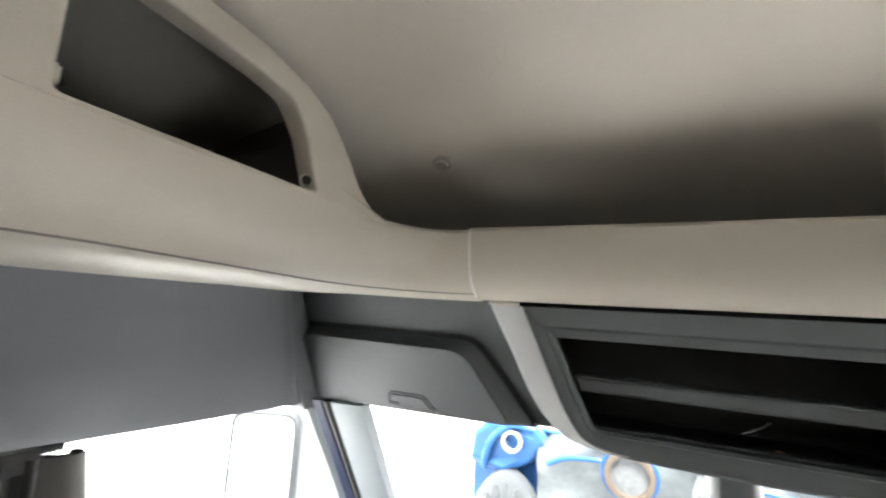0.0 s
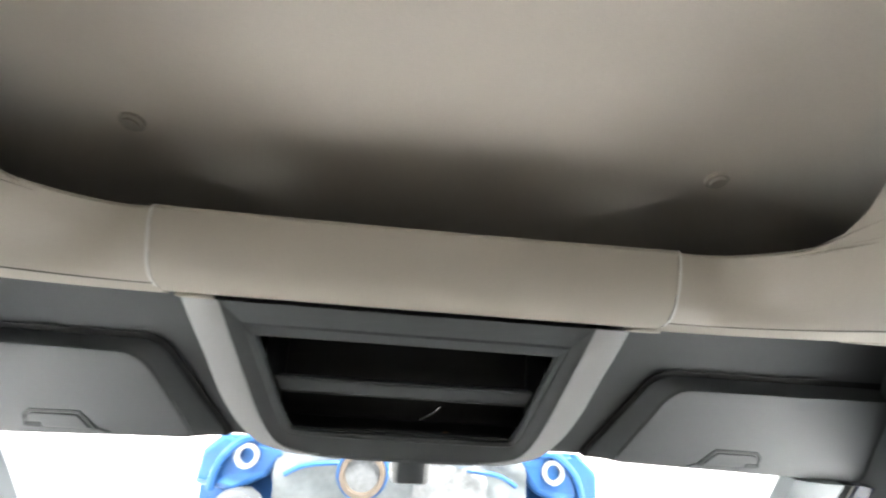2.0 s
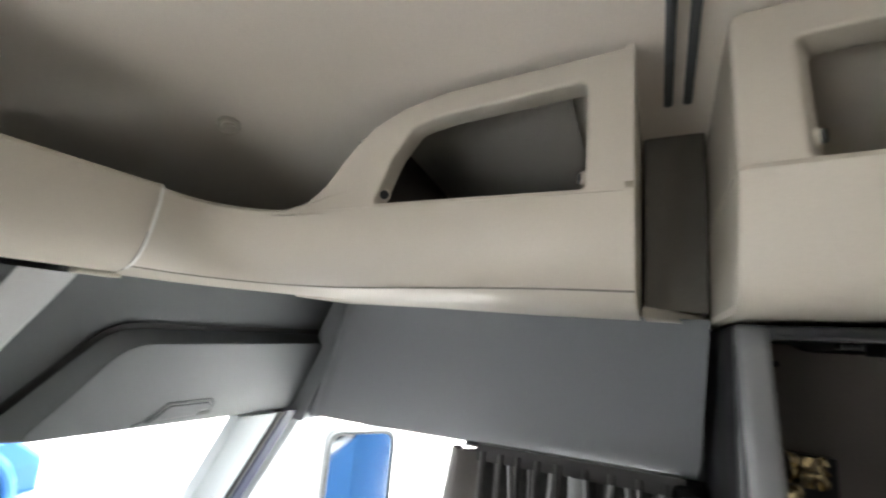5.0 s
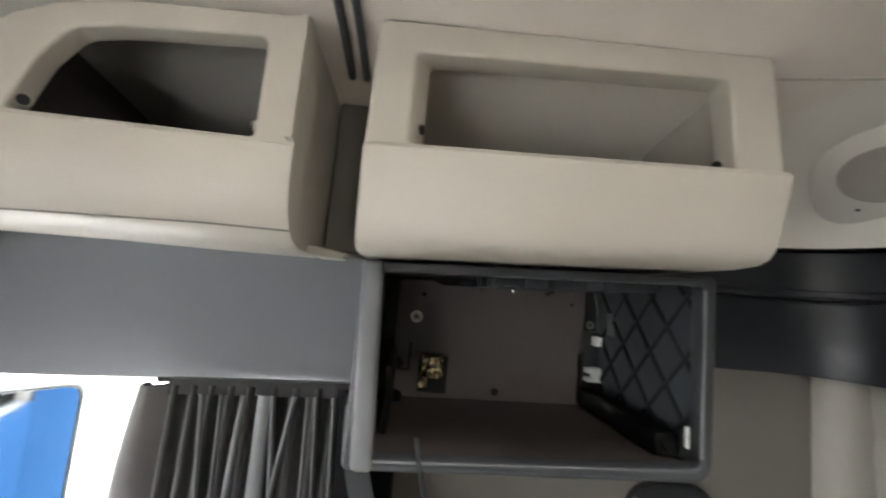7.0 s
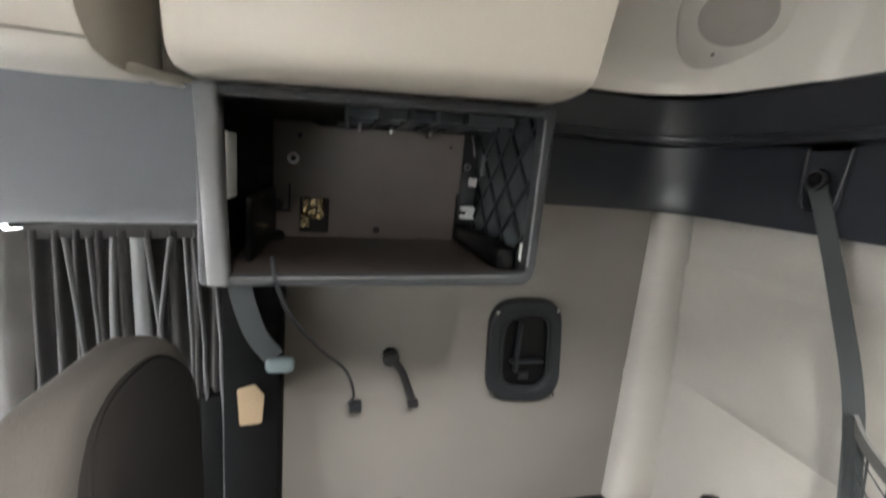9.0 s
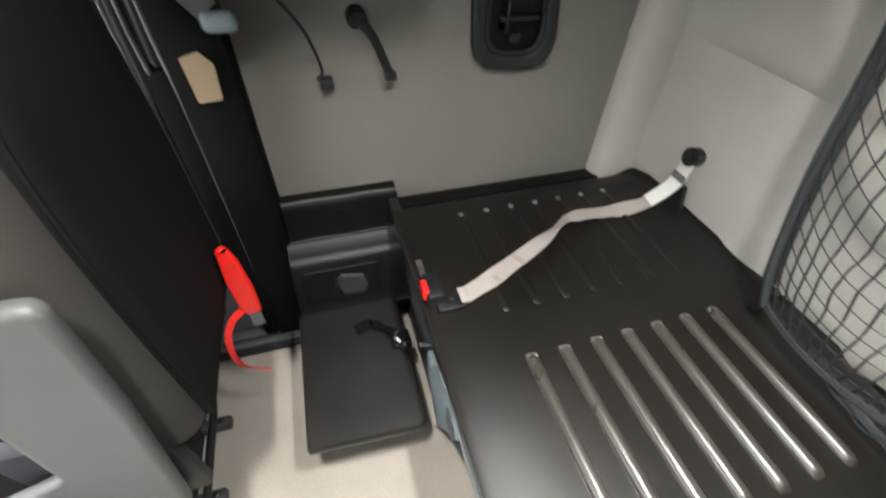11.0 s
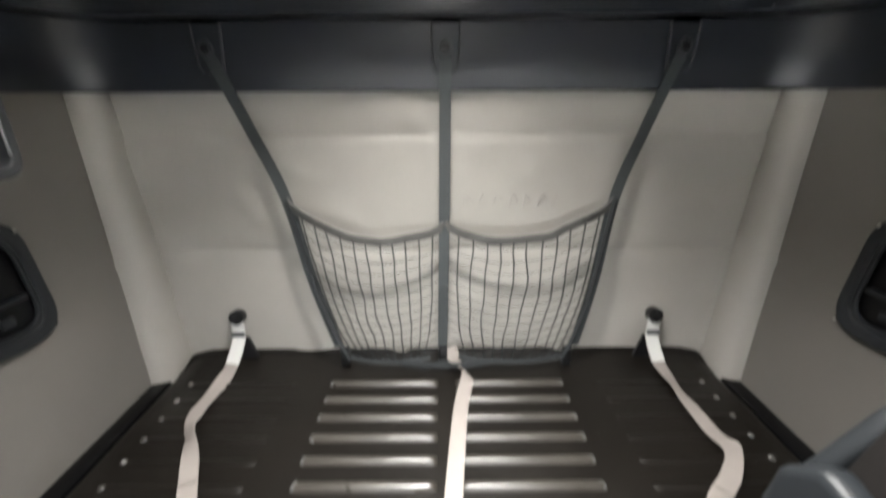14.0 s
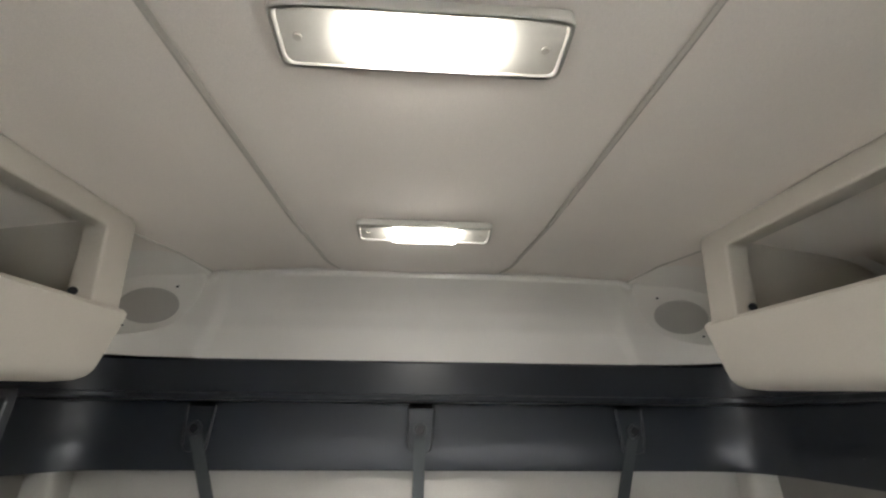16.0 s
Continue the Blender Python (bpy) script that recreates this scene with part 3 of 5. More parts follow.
    loop = [(-u, v) for u, v in side] + side[::-1][1:]
    top_u, top_v = side[0]
    return loop + [(top_u + (-2 * top_u) * k / 12, top_v) for k in range(1, 12)]


def skin(rows_of, h_of):
    bm = bmesh.new()
    rows = [[bm.verts.new(console_at(u, v, h)) for u, v in both_sides(half)] for half, h in zip(rows_of, h_of)]
    for a, b in zip(rows, rows[1:]):
        for i in range(len(a)):
            j = (i + 1) % len(a)
            bm.faces.new((a[i], a[j], b[j], b[i]))
    return bm


mix = lambda a, b, k: [(p[0] + (q[0] - p[0]) * k, p[1] + (q[1] - p[1]) * k) for p, q in zip(a, b)]
part("bezel", skin([OUTER, OUTER, mix(OUTER, INNER, 0.12), INNER, mix(INNER, CHAMFER, 0.5), CHAMFER], [-0.02, 0.026, 0.033, 0.036, 0.030, 0.021]), GREY, console)
part("slot_rim", skin([CHAMFER, mix(CHAMFER, HOLE, 0.25), mix(CHAMFER, HOLE, 0.9), HOLE, HOLE], [0.0205, 0.0225, 0.016, 0.012, -0.006]), GREY, console, "chamfered rim of the slots")
for s in (1, -1):
    a, b = smooth_path([(u, v, 0) for u, v in OUTER[:8]], 4), smooth_path([(u, v, 0) for u, v in INNER[:8]], 4)
    rings = []
    for p, q in zip(a, b):
        ring = []
        for k, h in ((0.0, 0.022), (0.0, 0.0325), (0.06, 0.0365), (0.5, 0.0395), (0.94, 0.0395), (1.0, 0.037), (1.0, 0.030)):
            ring.append(console_at(s * (p.x + (q.x - p.x) * k), p.y + (q.y - p.y) * k, h))
        rings.append(ring)
    part("side_strip", sweep(rings), SILVER, console, "satin silver side strip")
for b in ((-0.32, 0.29, 0.95, 0.96, 1.29, 1.50), (-0.32, 0.29, 0.735, 0.95, 1.474, 1.484), (-0.315, 0.28, 0.822, 0.95, 1.278, 1.292), (-0.320, -0.302, 0.80, 0.95, 1.28, 1.50), (0.268, 0.286, 0.80, 0.95, 1.28, 1.50)):
    part("slot_lining", block(*b), BLACK, console, "black lining of the empty slot")
part("divider", plate(round_poly([(-0.2405, 1.367), (0.2405, 1.367), (0.251, 1.398), (-0.251, 1.398)], 0.004, 3), [], 0.05, 0.006, lambda u, v, w: console_at(u, v, -0.030 + w)), GREY, console)
part("loose_wire", tube(smooth_path([(0.016, head_y(1.323) + 0.03, 1.323), (0.034, head_y(1.334) + 0.03, 1.334), (0.046, head_y(1.342) + 0.03, 1.342), (0.054, head_y(1.352) + 0.03, 1.352)]), 0.0018), STEEL, console, "pale loose wire end")
part("screw", disc((0.071, head_y(1.296) + 0.028, 1.298), (0, -0.4, 1), 0.006, 0.003, 12), PAPER, console)
for u in (-0.407, 0.366):
    part("trim_clip", block(u, u + 0.052, 0.628, 0.662, 1.5265, 1.5335, 0.003), BEIGE, console, "beige trim clip")
mir = thing("camera_module", "small grey sensor housing under the console", "sensor housing", (0.0, 0.84, 1.20))
part("housing", block(-0.036, 0.048, 0.835, 0.89, 1.190, 1.268, 0.016, 4), SILVER, mir)
part("window", block(-0.020, 0.034, 0.829, 0.840, 1.196, 1.254, 0.004), GREY, mir, "dull sensor window")

# side panels over the door windows, ending in a soft ridge short of the header
def side_row(y, ahead=0.0, out=0.0):
    """One rib of the grey side panel. y runs to 0.62 at the ridge, which leans with the header; ahead, out: steps round the ridge."""
    xt = 0.700 + 0.175 * min(max((y + 0.1) / 0.72, 0), 1)
    f = min(max((y - 0.30) / 0.32, 0), 1)
    xb = 0.968 - 0.024 * f
    low = 1.283 - 0.046 * (y + 0.05)
    rib = []
    for q, z in ((0.0, 1.536), (0.07, 1.527), (0.2, 1.49), (0.45, 1.41), (0.72, 1.33), (0.95, low + 0.010), (1.0, low), (1.08, low + 0.004)):
        end = head_y(z) - 0.105
        rib.append((xt + (xb - xt) * q + out, y + (end - 0.62) * f * f + ahead, z))
    return rib


for s in (1, -1):
    ridge = [(0.600, 0, 0), (0.607, 0, -0.002), (0.613, 0, -0.0055), (0.618, 0, -0.008), (0.62, 0.004, -0.0085), (0.62, 0.009, -0.006), (0.62, 0.013, 0.002), (0.62, 0.016, 0.016), (0.62, 0.018, 0.060), (0.62, 0.018, 0.110)]
    rows = [side_row(y) for y in steps(-0.118, 0.28, 8) + steps(0.30, 0.59, 12)] + [side_row(*r) for r in ridge]
    structure("side_headliner", sweep([[(s * x, y, z) for x, y, z in r] for r in rows]), GREYCLOTH, "grey cloth side panel above the door window", "panel")
    structure("corner_recess", sweep([[(s * x, head_y(z) - d, z) for x, d in ((0.925, 0.088), (0.925, 0.004), (0.985, 0.004), (0.985, 0.088))] for z in (1.238, 1.30, 1.40, 1.50, 1.545)], closed=True), GREYCLOTH, "grey recess between the side panel and the header", "panel")

# windscreen pillars, glass and seals
for s, name in ((1, "right"), (-1, "left")):
    def pil(pts, mat, nm, label, cat):
        rings = []
        for z in steps(1.262, 0.74, 8):
            k = 1.262 - z
            rings.append([(s * (x + 0.05 * k), y + 0.66 * k, z) for x, y in pts])
        return structure(nm, sweep(rings, closed=True), mat, label, cat)
    pil([(0.772, 0.80), (0.778, 0.772), (0.80, 0.762), (0.862, 0.752), (0.872, 0.775), (0.86, 0.83), (0.80, 0.83)], PILLARGREY, "pillar_" + name, "grey moulded windscreen pillar trim", "pillar")
    pil([(0.868, 0.764), (0.880, 0.752), (0.892, 0.758), (0.885, 0.80), (0.87, 0.80)], RUBBER, "door_seal_" + name, "black rubber door seal on the pillar", "seal")
    pil([(0.892, 0.768), (0.899, 0.756), (0.922, 0.748), (0.926, 0.765), (0.91, 0.80), (0.892, 0.80)], NAVY, "door_jamb_" + name, "dark blue painted door jamb strip", "door jamb")
    pil([(0.926, 0.752), (0.938, 0.738), (0.965, 0.735), (0.985, 0.76), (0.985, 0.80), (0.926, 0.80)], PILLARGREY, "window_frame_" + name, "grey door window frame with rubber edge", "window frame")
    pane = block(s * 0.985, s * 0.989, -0.16, 1.10, 0.80, 1.275)
    ob = structure("window_" + name, pane, GLASS, "clear door window glass", "window")
    ob.visible_shadow = False
rings = [[(x, 0.800 + (1.262 - z) * 0.66 + 0.03 * (1 - (x / 0.95) ** 2) + d, z) for z in (1.275, 0.75)] for d in (0, 0.004) for x in steps(-0.84, 0.84, 12)]
bm = sweep(rings[:13])
ob = structure("windscreen", bm, GLASS, "clear curved windscreen glass", "windscreen")
ob.visible_shadow = False


# ---- sleeper: rear wall, corner rolls, dark band ----
def rear_y(z):
    return float(np.interp(z, (0.45, 0.6, 0.95, 1.28, 1.42), (-1.268, -1.264, -1.250, -1.232, -1.222)))


def padded_rear():
    """The upholstered back wall: three tiers with soft seams between them."""
    rows = []
    for z in steps(0.42, 1.42, 60):
        seam = max(0, 1 - abs(z - 0.915) / 0.018) + max(0, 1 - abs(z - 1.275) / 0.02)
        row = []
        for x in steps(-0.955, 0.955, 64):
            wr = noise.noise(Vector((x * 3, z * 5, 1.7))) * 0.006 + noise.noise(Vector((x * 7 + z * 6, z * 5 - x * 3, 5.1))) * 0.005
            fold = 1 - abs(noise.noise(Vector((x * 2.2 + z * 3.0, z * 2.4 - abs(x) * 3.5, 8.3)))) * 2
            wr += 0.006 * max(fold - 0.62, 0) / 0.38
            edge = max(0, abs(x) - 0.885) * 0.15
            row.append((x, rear_y(z) + wr - 0.010 * min(seam, 1) - edge, z))
        rows.append(row)
    return sweep(rows)


structure("rear_padding", padded_rear(), PADDED, "pale beige upholstered rear wall padding with soft level seams", "wall padding")
for s in (1, -1):
    rings = []
    for z in steps(0.42, 1.42, 50):
        wob = noise.noise(Vector((z * 7, s * 3.0, 0.3))) * 0.005 + noise.noise(Vector((z * 26, s * 3.0, 4.3))) * 0.0025
        a, c, b = Vector((0.976, -1.146)), Vector((0.876 + wob, -1.128 + wob)), Vector((0.912 + wob + 0.02 * (z - 0.9), rear_y(z) - 0.030))
        rings.append([(s * p.x, p.y, z) for p in (a * (1 - t) ** 2 + c * 2 * t * (1 - t) + b * t * t for t in steps(0, 1, 9))])
    structure("corner_roll", sweep(rings), PADDED, "pale beige padded roll down the rear corner", "wall padding")

mark = bmesh.new()
for x, wide, tall, bend in ((-0.050, 0.030, 0.032, 0.4), (-0.098, 0.018, 0.034, 0.9), (-0.142, 0.034, 0.026, 0.2), (-0.190, 0.026, 0.033, 0.7), (-0.236, 0.016, 0.030, 0.1), (-0.276, 0.032, 0.034, 0.55), (-0.322, 0.022, 0.028, 0.3)):
    pts = [(x, 1.062), (x - wide * bend * 0.5, 1.062 + tall * 0.7), (x - wide * (0.3 + bend * 0.4), 1.062 + tall), (x - wide, 1.064 + tall * 0.4)]
    add(mark, tube(smooth_path([(u, rear_y(v) + 0.0012, v) for u, v in pts]), 0.0019, 6))
structure("embossed_mark", mark, PADDED, "row of embossed strokes on the rear padding", "wall padding")

# side wall upholstery: two tiers with a seam
for s, nm in ((1, "right"), (-1, "left")):
    rows = []
    for z in steps(0.40, 1.42, 48):
        seam = max(0, 1 - abs(z - 0.903) / 0.012)
        row = []
        for y in steps(-1.26, -0.165, 44):
            wr = noise.noise(Vector((y * 3, z * 3, 9 + s))) * 0.003
            row.append((s * (0.966 + 0.009 * seam + wr), y, z))
        rows.append(row)
    structure("side_padding_" + nm, sweep(rows), TAUPE, "taupe upholstered side wall with one level seam", "wall padding")

# the slate band round the sleeper
def band_path(inset):
    pts = []
    c = 0.16
    for y in steps(-0.14, -1.03, 10):
        pts.append((0.968 - inset, y))
    for k in range(1, 12):
        a = radians(90 * k / 12)
        pts.append((0.968 - inset - c * (1 - math.cos(a)), -1.03 - (c + 0.01 - inset) * math.sin(a)))
    for x in steps(0.79, 0, 10):
        pts.append((x, -1.203 + inset))
    return pts + [(-x, y) for x, y in pts[::-1][1:]]


def band_skin(zs):
    """zs: rows of (height, inset, lift along the sides)."""
    rows = []
    for z, inset, drop in zs:
        rows.append([(x, y, z - drop * min(max((y + 1.15) / 0.4, 0), 1) * 0.15) for x, y in band_path(inset)])
    return sweep(rows)


band = thing("slate_band", "dark slate plastic band running round the sleeper walls", "wall trim", (0, -1.2, 1.38), kind="structure")
part("lower_band", band_skin([(1.385, -0.02, 0.02), (1.386, 0.006, 0.02), (1.392, 0.008, 0.02), (1.47, 0.003, 0.02), (1.557, 0.0, 0.02)]), BANDMAT, band)
part("upper_band", band_skin([(1.556, -0.01, 0.02), (1.560, 0.030, 0.02), (1.566, 0.036, 0.02), (1.576, 0.036, 0.02), (1.580, 0.030, 0.02), (1.630, 0.027, 0.04), (1.665, 0.024, 0.06), (1.672, 0.018, 0.06), (1.673, -0.03, 0.06)]), BANDMAT, band)

# beige upper rear panel with pods and loudspeakers in the corners
PANEL_Z = (1.655, 1.665, 1.70, 1.76, 1.81, 1.845, 1.868, 1.880, 1.889, 1.896)
PANEL_Y = (-1.205, -1.186, -1.178, -1.162, -1.132, -1.094, -1.050, -1.022, -1.010, -1.002)


def upper_row(z):
    """Half of the upper rear skin at one height, from the middle to the side wall."""
    k = min(max((z - 1.66) / 0.21, 0), 1)
    yc = float(np.interp(z, PANEL_Z, PANEL_Y))
    yp = yc + 0.018 * math.sin(math.pi * min(0.25 + 0.6 * k, 1))
    xs = float(np.interp(z, (1.65, 1.70, 1.74, 1.80, 1.84, 1.865, 1.90), (0.957, 0.945, 0.915, 0.815, 0.700, 0.572, 0.560)))
    xr = min(0.640 - 0.095 * k, xs - 0.035)
    row = [(x, yc) for x in steps(0, xr - 0.012, 14)]
    for t in (0.15, 0.35, 0.6, 0.85):
        f = t * t * (3 - 2 * t)
        row.append((xr - 0.012 + 0.034 * t, yc + (yp - yc) * f))
    a, c, b = Vector((xr + 0.026, yp)), Vector((xs - 0.004, yp)), Vector((xs, -0.90))
    for t in steps(0, 1, 14):
        q = a * (1 - t) ** 2 + c * 2 * t * (1 - t) + b * t * t
        row.append((q.x, q.y))
    return row + [(xs, y) for y in (-0.82, -0.72, -0.60)]


rows = []
for z in [1.671] + steps(1.68, 1.86, 20) + [1.868, 1.876, 1.883, 1.889, 1.896]:
    half = upper_row(z)
    full = [(-x, y) for x, y in half[::-1][:-1]] + half
    rows.append([(x, y, z - 0.012 * x * x * max((z - 1.68) / 0.216, 0)) for x, y in full])
structure("upper_rear_panel", sweep(rows), LITBEIGE, "beige moulded panel above the dark band with rounded corner pods", "panel")
bead = [(x, -1.004, 1.8750 - 0.022 * x * x) for x in steps(-0.535, 0.535, 30)]
ends = [(0.550, -1.006, 1.8672), (0.562, -1.011, 1.8645), (0.570, -1.018, 1.8610)]
structure("panel_bead", tube([(-x, y, z) for x, y, z in ends[::-1]] + bead + ends, 0.0095, 10), LITBEIGE, "raised bead along the beige rear panel", "trim")
for s in (1, -1):
    structure("ceiling_crease", tube([(s * (0.572 - 0.010 * (y + 0.64) / -0.36), y, ceiling_z(0.57, y) - 0.001) for y in steps(-0.645, -1.0, 12)], 0.0022, 6), BEIGE, "crease where the headliner meets the corner pod", "seam")
for s in (1, -1):
    pod = thing("loudspeaker", "round taupe fabric loudspeaker grille in the beige corner", "loudspeaker", (s * 0.77, -1.10, 1.74), "corner loudspeakers")
    nrm = Vector((-0.325, 0.34, -0.88)).normalized()
    c = Vector((0.7278, -1.0506, 1.7845))
    e1, e2 = Vector((0.7229, 0.6910, 0.0)), Vector((0.6094, -0.6375, -0.4714))

    def on_facet(u, v, w):
        p = c + e1 * u + e2 * v + nrm * w
        return Vector((s * p.x, p.y, p.z))
    tear = smooth_path([(-0.070, -0.172, 0), (-0.010, -0.148, 0), (0.064, -0.108, 0), (0.096, -0.054, 0), (0.104, 0.040, 0), (0.086, 0.112, 0), (0.040, 0.136, 0), (-0.012, 0.118, 0), (-0.072, 0.058, 0), (-0.092, -0.040, 0), (-0.086, -0.120, 0)], 4)
    scale = lambda k: [(p.x * k, -0.01 + (p.y + 0.01) * k) for p in tear]
    part("speaker_panel", loft([(scale(1.06), -0.030), (scale(1.02), -0.004), (scale(1.0), 0.001), (scale(0.96), 0.003), (scale(0.5), 0.003)], on_facet), LITBEIGE, pod, "raised beige teardrop panel")
    round_face = [(0.002 + 0.066 * math.cos(a), -0.008 + 0.074 * math.sin(a)) for a in steps(0, 2 * math.pi, 40)[:-1]]
    part("grille", plate(round_face, [], 0.004, 0.0015, lambda u, v, w: on_facet(u, v, 0.0035 + w)), GRILLE, pod, "taupe fabric grille")
    for u, v in ((0.0346, 0.0866), (-0.0305, -0.101)):
        part("screw", disc(on_facet(u, v, 0.002), Vector((s * nrm.x, nrm.y, nrm.z)), 0.0038, 0.004, 10), CHARCOAL, pod)

# ---- dome lamps ----
def dome_lamp(x, y, depth, width):
    z = ceiling_z(0, y) - 0.013
    th = thing("dome_lamp", "lit rectangular ceiling lamp with a frosted lens on the headliner", "ceiling lamp", (x, y, z), "dome lamps")
    w, d = width / 2, depth / 2
    out = round_poly([(-w, -d), (w, -d), (w - 0.004, d), (-w + 0.004, d)], 0.014, 6)
    warp = lambda u, v, k: Vector((x + u, y + v, z - 0.004 + k))
    part("frame", plate(out, [[(u * 0.95, v * 0.86) for u, v in out]], 0.014, 0.003, warp), FROSTED, th)
    lens = part("lens", plate([(u * 0.955, v * 0.87) for u, v in out], [], 0.008, 0.002, warp), FROSTED, th)
    bulb = round_poly([(-w * 0.48, -d * 0.66), (w * 0.48, -d * 0.66), (w * 0.48, d * 0.66), (-w * 0.48, d * 0.66)], 0.012, 4)
    part("diffuser", plate(bulb, [], 0.014, 0.004, lambda u, v, k: Vector((x + u, y + v, z - 0.0115 + k))), DIFFUSER, lens, "glowing warm white diffuser")
    li = new("lamp_light", bpy.data.lights.new("lamp_light", "AREA"))
    li.data.shape, li.data.size, li.data.size_y = "RECTANGLE", width * 0.50, depth * 0.62
    li.data.energy, li.data.spread, li.data.color = LAMP_WATTS, radians(LAMP_SPREAD), (1.0, 0.98, 0.94)
    li.matrix_world = pose(x, y, z - 0.0235)
    for sx in (-1, 1):
        part("switch_dot", disc((x + sx * w * 0.83, y, z - 0.0085), (0, 0, -1), 0.004, 0.003, 10), BEIGE, th)
    return th


dome_lamp(0.0155, -0.226, 0.073, 0.285)
dome_lamp(0.006, -0.675, 0.078, 0.266)

# round ceiling studs
for s in (1, -1):
    c = Vector((s * 0.495, 0.575, ceiling_z(0.495, 0.575) - 0.004))
    single("ceiling_stud", disc(c, (0, -0.35, -1), 0.0185, 0.020, 24, 0.006), BEIGE, "round beige stud holding the headliner", "headliner stud", "headliner studs")

# ---- open cabinet under the right rear bin ----
cab = thing("open_cabinet", "dark grey cabinet with its door missing and bare fittings inside", "cabinet", (0.8, -0.39, 1.26))
cy0, cy1, cz0, cz1 = -0.632, -0.129, 1.257, 1.528


def cabinet_z(y, z):
    """The cabinet's floor and roof rise a little towards the rear."""
    k = (cy1 - y) / (cy1 - cy0)
    return z + k * (0.012 + 0.014 * (z - cz0) / (cz1 - cz0))


def sloped(x0, x1, y0, y1, z0, z1, bevel=0.0):
    bm = block(x0, x1, y0, y1, z0, z1, bevel)
    for v in bm.verts:
        v.co.z = cabinet_z(v.co.y, v.co.z)
    return bm


ring_o = round_poly([(cy0, cz0), (cy1, cz0), (cy1, cz1), (cy0, cz1)], [0.030, 0.012, 0.012, 0.012])
ring_i = round_poly([(cy0 + 0.016, cz0 + 0.018), (cy1 - 0.034, cz0 + 0.014), (cy1 - 0.028, cz1 - 0.014), (cy0 + 0.018, cz1 - 0.013)], [0.016, 0.006, 0.006, 0.008])
part("door_frame", plate(ring_o, [ring_i], 0.03, 0.004, lambda u, v, w: Vector((0.625 - w, u, cabinet_z(u, v)))), CABINET, cab)
post = block(0.602, 0.632, cy1 - 0.040, cy1 - 0.012, cz0 + 0.001, cz1 + 0.001, 0.007, 3)
for v in post.verts:
    v.co.y += 0.013 * (v.co.z - cz0) / (cz1 - cz0)
part("side_post", post, POST, cab, "satin grey post")
part("side_panel", sloped(0.63, 0.972, cy1 - 0.014, cy1, cz0 + 0.004, cz1, 0.002), BOXBLACK, cab)
ribbed = part("ribbed_side", sloped(0.63, 0.972, cy0, cy0 + 0.010, cz0 + 0.004, cz1, 0.002), SLATE, cab, "slate side with moulded diamond ribs")
part("trim_edge", tube([(0.612, cy0 + 0.0155, cabinet_z(cy0, z)) for z in steps(cz0 + 0.03, cz1 - 0.02, 6)], 0.0022, 6), POST, cab, "thin pale frame edge")
part("top_panel", sloped(0.63, 0.972, cy0 + 0.012, cy1 - 0.012, cz1 - 0.008, cz1), BOXBLACK, cab)
part("floor_panel", sloped(0.63, 0.972, cy0 + 0.012, cy1 - 0.012, cz0 + 0.002, cz0 + 0.014), SHADEDBROWN, cab, "brown cabinet floor with its shade put into the colour")
part("rear_panel", sloped(0.962, 0.972, cy0 + 0.012, cy1 - 0.012, cz0 + 0.014, cz1 - 0.008), BLACK, cab)
board = plate(round_poly([(-0.172, cz0 + 0.012), (-0.578, cz0 + 0.010), (-0.578, 1.372), (-0.586, 1.380), (-0.586, 1.506), (-0.265, 1.506), (-0.245, 1.516), (-0.172, 1.516)], 0.004, 2), [], 0.010, 0.002, lambda u, v, w: Vector((0.955 - w, u, cabinet_z(u, v))))
part("brown_board", board, BROWN, cab, "dark brown backing board")
part("inner_liner", sloped(0.70, 0.950, cy1 - 0.052, cy1 - 0.040, cz0 + 0.014, 1.375, 0.010), BOXBLACK, cab, "black inner liner")
part("lower_housing", sloped(0.66, 0.948, cy0 + 0.012, cy0 + 0.052, cz0 + 0.014, cz0 + 0.050, 0.010), BOXBLACK, cab, "black housing in the lower corner")
part("housing_cap", disc((0.668, cy0 + 0.030, 1.300), (-1, 0, 0.3), 0.015, 0.02, 16, 0.004), BOXBLACK, cab)
for k in range(-3, 8):
    for sg in (1, -1):
        x0 = 0.52 + k * 0.092
        a, b = Vector((x0, cy0 + 0.0115, cz0 + 0.02)), Vector((x0 + sg * 0.25, cy0 + 0.0115, cz1 - 0.012))
        lo, hi = ((0.64 - a.x) / (b.x - a.x), (0.94 - a.x) / (b.x - a.x))
        lo, hi = max(min(lo, hi), 0), min(max(lo, hi), 1)
        if hi - lo > 0.12:
            pts = [a.lerp(b, t) for t in steps(lo, hi, 4)]
            part("diamond_rib", tube([(p.x, p.y, cabinet_z(p.y, p.z)) for p in pts], 0.0045, 6), CHARCOAL, ribbed)
for k in range(5):
    y = -0.322 - k * 0.047
    part("roof_rib", sloped(0.66, 0.90, y - 0.0025, y + 0.0025, cz1 - 0.026, cz1 - 0.006), SLATE, cab, "slate roof rib")
for x in (0.70, 0.79):
    part("roof_rib", sloped(x - 0.0025, x + 0.0025, -0.60, -0.315, cz1 - 0.024, cz1 - 0.006), SLATE, cab, "slate roof rib")
part("roof_lip", sloped(0.925, 0.948, -0.580, -0.300, cz1 - 0.018, cz1 - 0.008, 0.002), SLATE, cab)
for y in (-0.500, -0.415, -0.350):
    part("roof_clip", sloped(0.915, 0.930, y, y + 0.006, cz1 - 0.032, cz1 - 0.012, 0.001), STEEL, cab)
